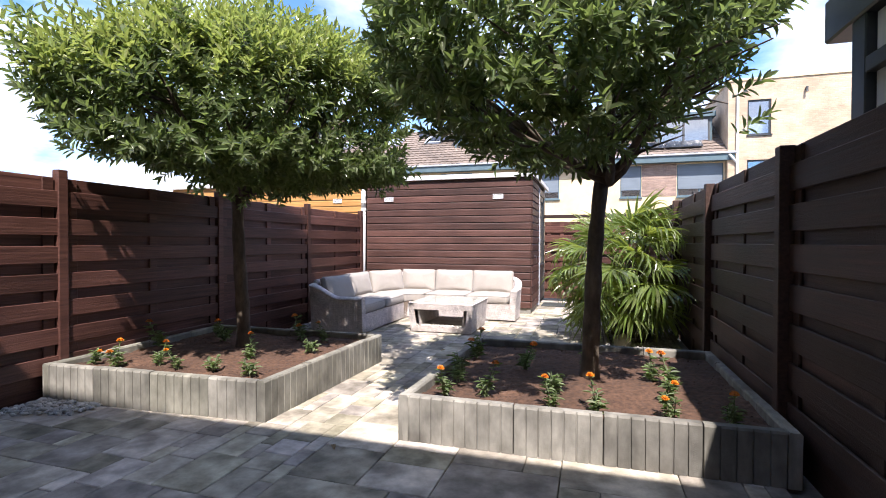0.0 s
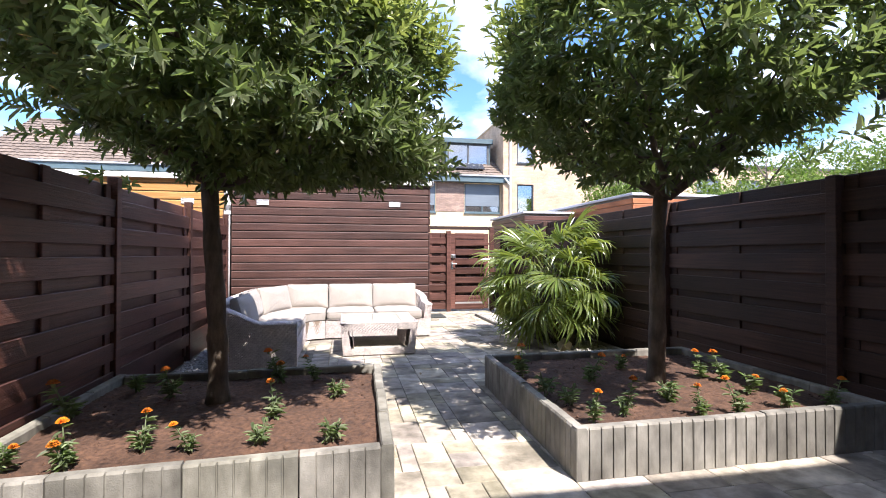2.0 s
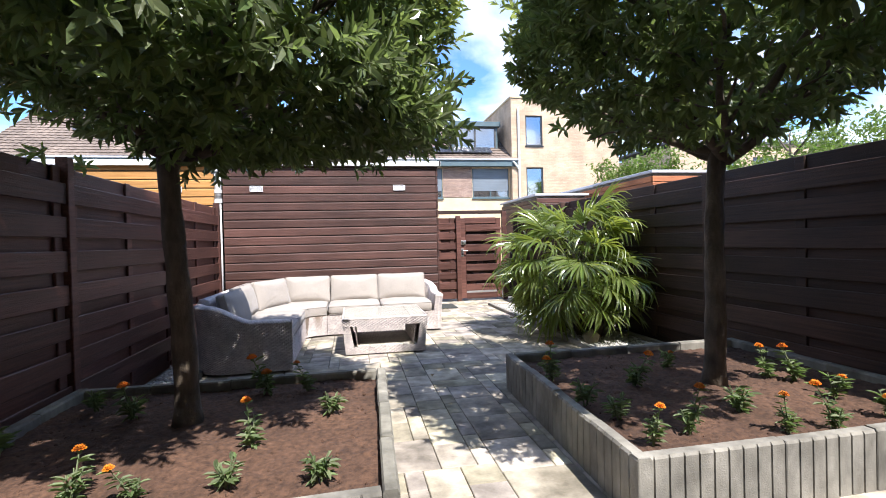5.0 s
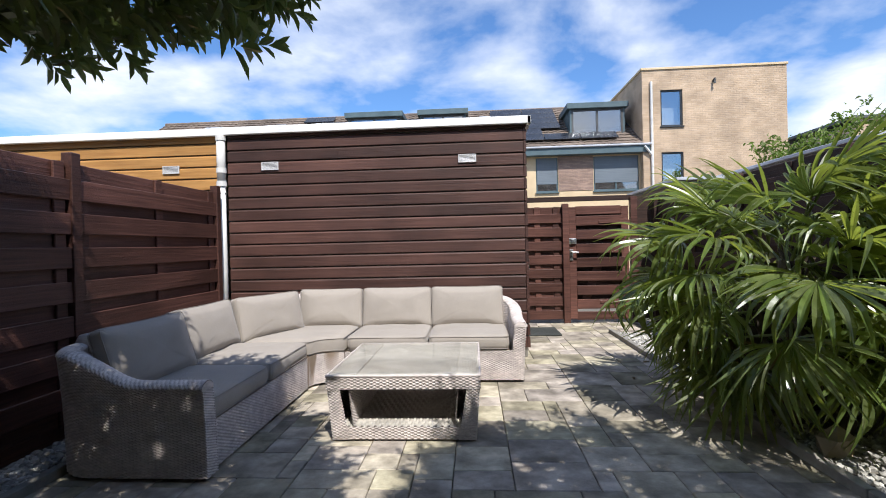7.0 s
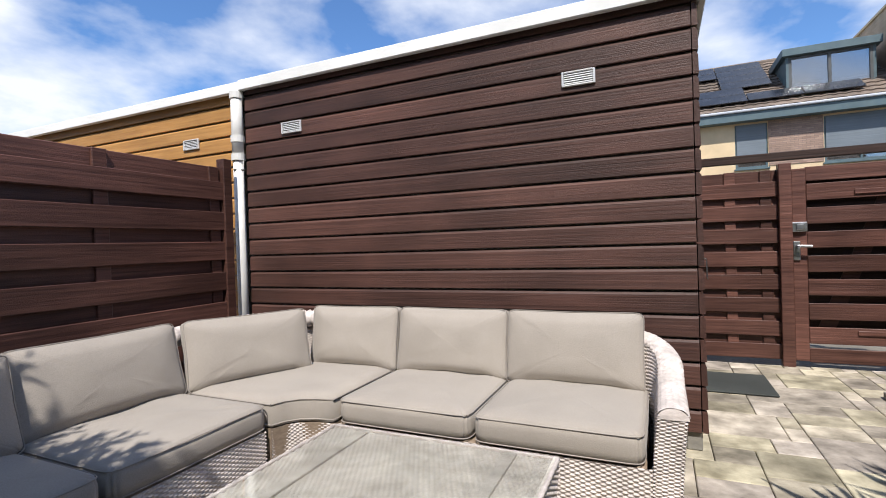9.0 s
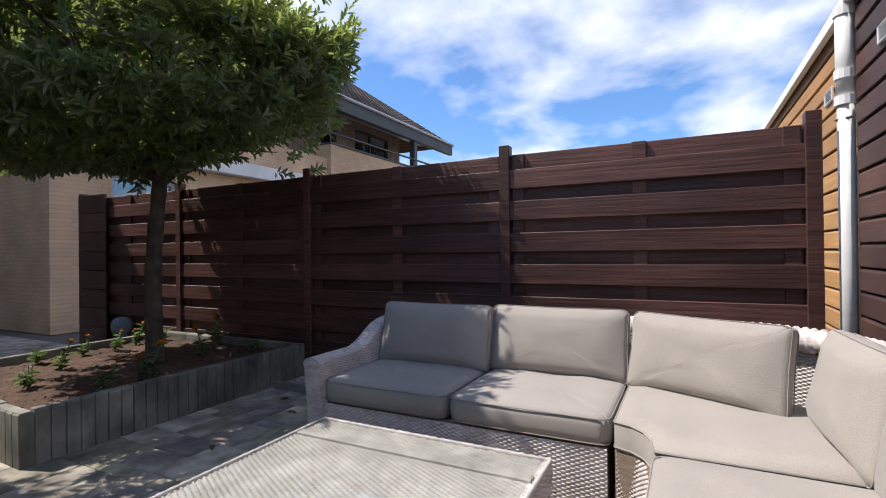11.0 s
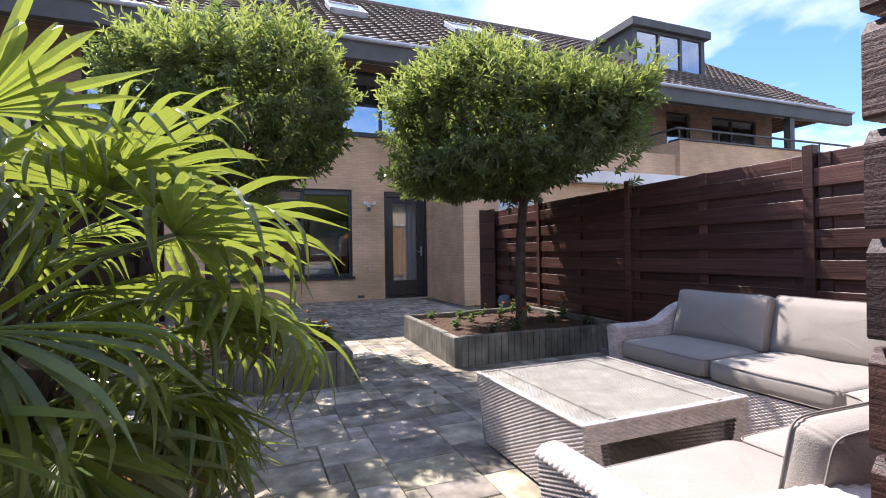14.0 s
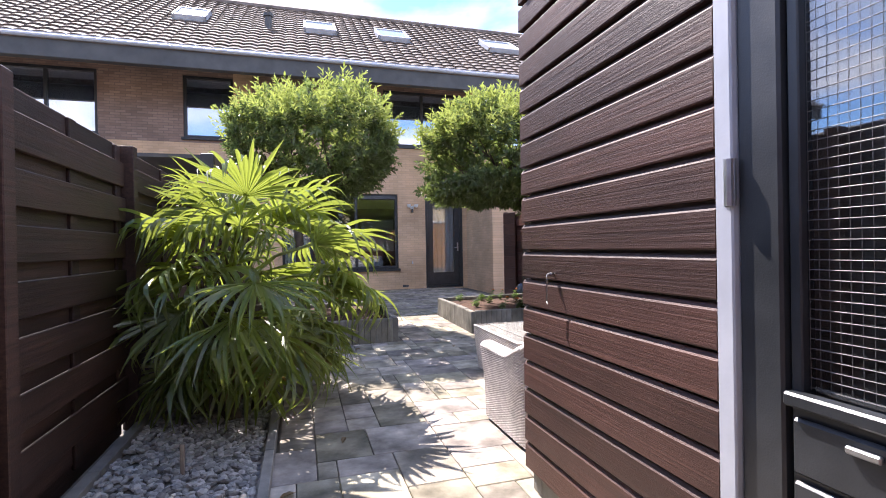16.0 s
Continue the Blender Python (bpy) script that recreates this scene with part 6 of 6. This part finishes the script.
# ---- beyond the right fence ----
def clad_shed(name, label, x0, x1, y0, y1, z, mat, trim):
    s = tagged(thing(name, label, "shed"), kind="structure")
    Geo().box((x0 + 0.04, y0 + 0.04, 0), (x1 - 0.04, y1 - 0.04, z)).obj("core", KERB, s)
    nb_ = int((z - 0.1) / 0.15)
    for i in range(nb_):
        zz_ = z - 0.06 - (i + 0.5) * 0.15
        place("board", plank(x1 - x0, 0.138, 0.026, mat, "clad"), s, m=pose((x0 + x1) / 2, y0, zz_))
        place("board", plank(y1 - y0 - 0.05, 0.138, 0.026, mat, "clad"), s, m=pose(x0, (y0 + y1) / 2, zz_, 0, 0, -90))
    Geo().box((x0 - 0.06, y0 - 0.06, z), (x1 + 0.06, y1 + 0.06, z + 0.07), 0.008).obj("roof_edge", trim, s)


clad_shed("cedar_shed", "orange cedar-clad flat-roofed shed beyond the fence", 4.9, 9.6, 11.6, 17.5, 2.75, CEDAR, GREYTRIM)
clad_shed("brown_shed", "brown timber shed with grey roof edge beyond the gate", 3.1, 4.7, 14.6, 18.0, 2.5, CLAD, GREYTRIM)
# covered terrace of the neighbours
pg = tagged(thing("neighbour_pergola", "black-framed neighbour's terrace cover with pale panels", "pergola"), kind="structure")
for a, b in ((2.62, 2.74), (0.6, 0.72)):
    Geo().box((1.16, a, 0), (1.28, b, 2.27), 0.006).obj("post", ANTHRA, pg)
Geo().box((1.15, 0.55, 2.27), (1.33, 3.0, 2.49), 0.01).obj("beam", ANTHRA, pg)
Geo().box((1.16, 0.72, 2.0), (1.27, 2.62, 2.07), 0.004).obj("cross_rail", ANTHRA, pg)
Geo().box((1.2, 0.73, 1.7), (1.22, 2.61, 2.0)).obj("panel", CURTAIN, pg)
Geo().box((1.2, 0.73, 2.07), (1.22, 2.61, 2.26)).obj("panel", CURTAIN, pg)
Geo().box((1.33, 0.55, 2.42), (4.2, 2.98, 2.47)).obj("roof", FASCIA, pg)


def garden_tree(name, x, y, high, spread, seed, label, count=950):
    rng = np.random.default_rng(seed)
    t = thing(name, label, "tree", (x, y, 0))
    Geo().tube([(0, 0, 0), (0.05, 0.03, high * 0.5), (0, 0.08, high * 0.9)], [0.12, 0.09, 0.02], 8).obj("trunk", BARK, t, smooth=True)
    lb = Geo()
    tips = []
    for i in range(12):
        a = i * 2.4
        z0 = high * rng.uniform(0.3, 0.75)
        e = (spread * rng.uniform(0.5, 1) * math.cos(a), spread * rng.uniform(0.5, 1) * math.sin(a), min(high, z0 + high * rng.uniform(0.1, 0.35)))
        lb.tube([(0, 0, z0), tuple(0.5 * q for q in e[:2]) + ((z0 + e[2]) / 2 + 0.1,), e], [0.05, 0.03, 0.01], 5, False)
        tips.append(e)
    lb.obj("branchwork", BARK, t)
    c = np.array(tips)[rng.integers(0, 12, count)] * rng.uniform(0.55, 1.08, (count, 1)) + rng.normal(0, spread * 0.16, (count, 3))
    S = np.repeat(np.arange(count), 12)
    b = c[S] + rng.normal(0, 0.12, (len(S), 3))
    d = rng.normal(0, 1, (len(S), 3)) + np.array((0, 0, 0.2))
    d /= np.linalg.norm(d, axis=1, keepdims=True)
    nn = rng.normal(0, 0.6, (len(S), 3)) + np.array((0, 0, 1))
    sz = rng.uniform(0.1, 0.2, len(S))
    v, f = leaves(b, d, nn, sz, sz * 0.5)
    leaf_mesh("crown", v, f, FAR_LEAF, t)


garden_tree("garden_tree", 13.5, 16.0, 5.4, 2.6, 21, "light green garden tree beyond the fence")
garden_tree("garden_tree", 10.6, 20.5, 5.0, 1.8, 22, "light green garden tree beyond the sheds")
garden_tree("garden_tree", 17.0, 13.0, 5.6, 2.6, 23, "light green garden tree behind the neighbours' fence")
fl = tagged(thing("far_apartments", "far beige apartment block with flat roof", "building"), kind="structure")
holed(Geo(), 26, 60, 0, 9.6, 40, 40.4, [(30 + i * 4.5, 32.6 + i * 4.5, 6.6, 8.4) for i in range(6)]).obj("front_wall", SAND, fl)
Geo().box((26, 40.4, 0), (60, 50, 9.2)).obj("body", SAND, fl)
Geo().box((25.8, 39.8, 9.6), (60.2, 50, 9.8)).obj("coping", FASCIA, fl)
for i in range(6):
    Geo().box((30 + i * 4.5, 40.2, 6.6), (32.6 + i * 4.5, 40.3, 8.4)).obj("window", SHUTTER, fl)

# ---- paving stones ----


def paver_mesh(w, h):
    key = ("paver", w, h)
    if key not in CACHE:
        CACHE[key] = Geo().box((-w / 2 + 0.0022, -h / 2 + 0.0022, -0.05), (w / 2 - 0.0022, h / 2 - 0.0022, 0), 0.004).mesh("paver", PAVER)
    return CACHE[key]


U = 0.1
gx0, gx1, gy0, gy1 = -4.05, 1.05, -2.4, 10.5
nx, ny = int((gx1 - gx0) / U), int((gy1 - gy0) / U)
grid = np.zeros((nx, ny), bool)
sizes = [(4, 3), (3, 4), (3, 3), (4, 2), (2, 3), (3, 2), (3, 2), (2, 2), (4, 4), (6, 4)]
taken = [BL, BR, (0.15, 1.1, 4.7, 9.75), (-4.15, -3.7, 4.6, 8.4), (-4.1, SX1 - 0.02, SY, 11)]
rest = Geo()
prand = random.Random(12)
for j in range(ny):
    for i in range(nx):
        if grid[i, j]:
            continue
        pick = prand.sample(sizes, len(sizes))
        for w, h in pick + [(2, 2), (2, 1), (1, 2), (1, 1)]:
            if i + w <= nx and j + h <= ny and not grid[i:i + w, j:j + h].any():
                break
        grid[i:i + w, j:j + h] = True
        cx, cy = gx0 + (i + w / 2) * U, gy0 + (j + h / 2) * U
        x0, x1, y0, y1 = cx - w * U / 2, cx + w * U / 2, cy - h * U / 2, cy + h * U / 2
        if any(x0 > a - 0.01 and x1 < b + 0.01 and y0 > c - 0.01 and y1 < e + 0.01 for a, b, c, e in taken):
            continue
        m = pose(cx, cy, prand.uniform(-0.0015, 0.0015), prand.uniform(-0.12, 0.12), prand.uniform(-0.12, 0.12), 0)
        if 1.7 < cy < 9.0 and -2.9 < cx < 0.3:
            place("paver", paver_mesh(w * U, h * U), pavement, m=m)
        else:  # the rest of the terrace
            me = paver_mesh(w * U, h * U)
            rest.add([m @ v.co for v in me.vertices], [tuple(p.vertices) for p in me.polygons])
tagged(rest.obj("pavers", PAVER_REST, pavement), kind="stuff")
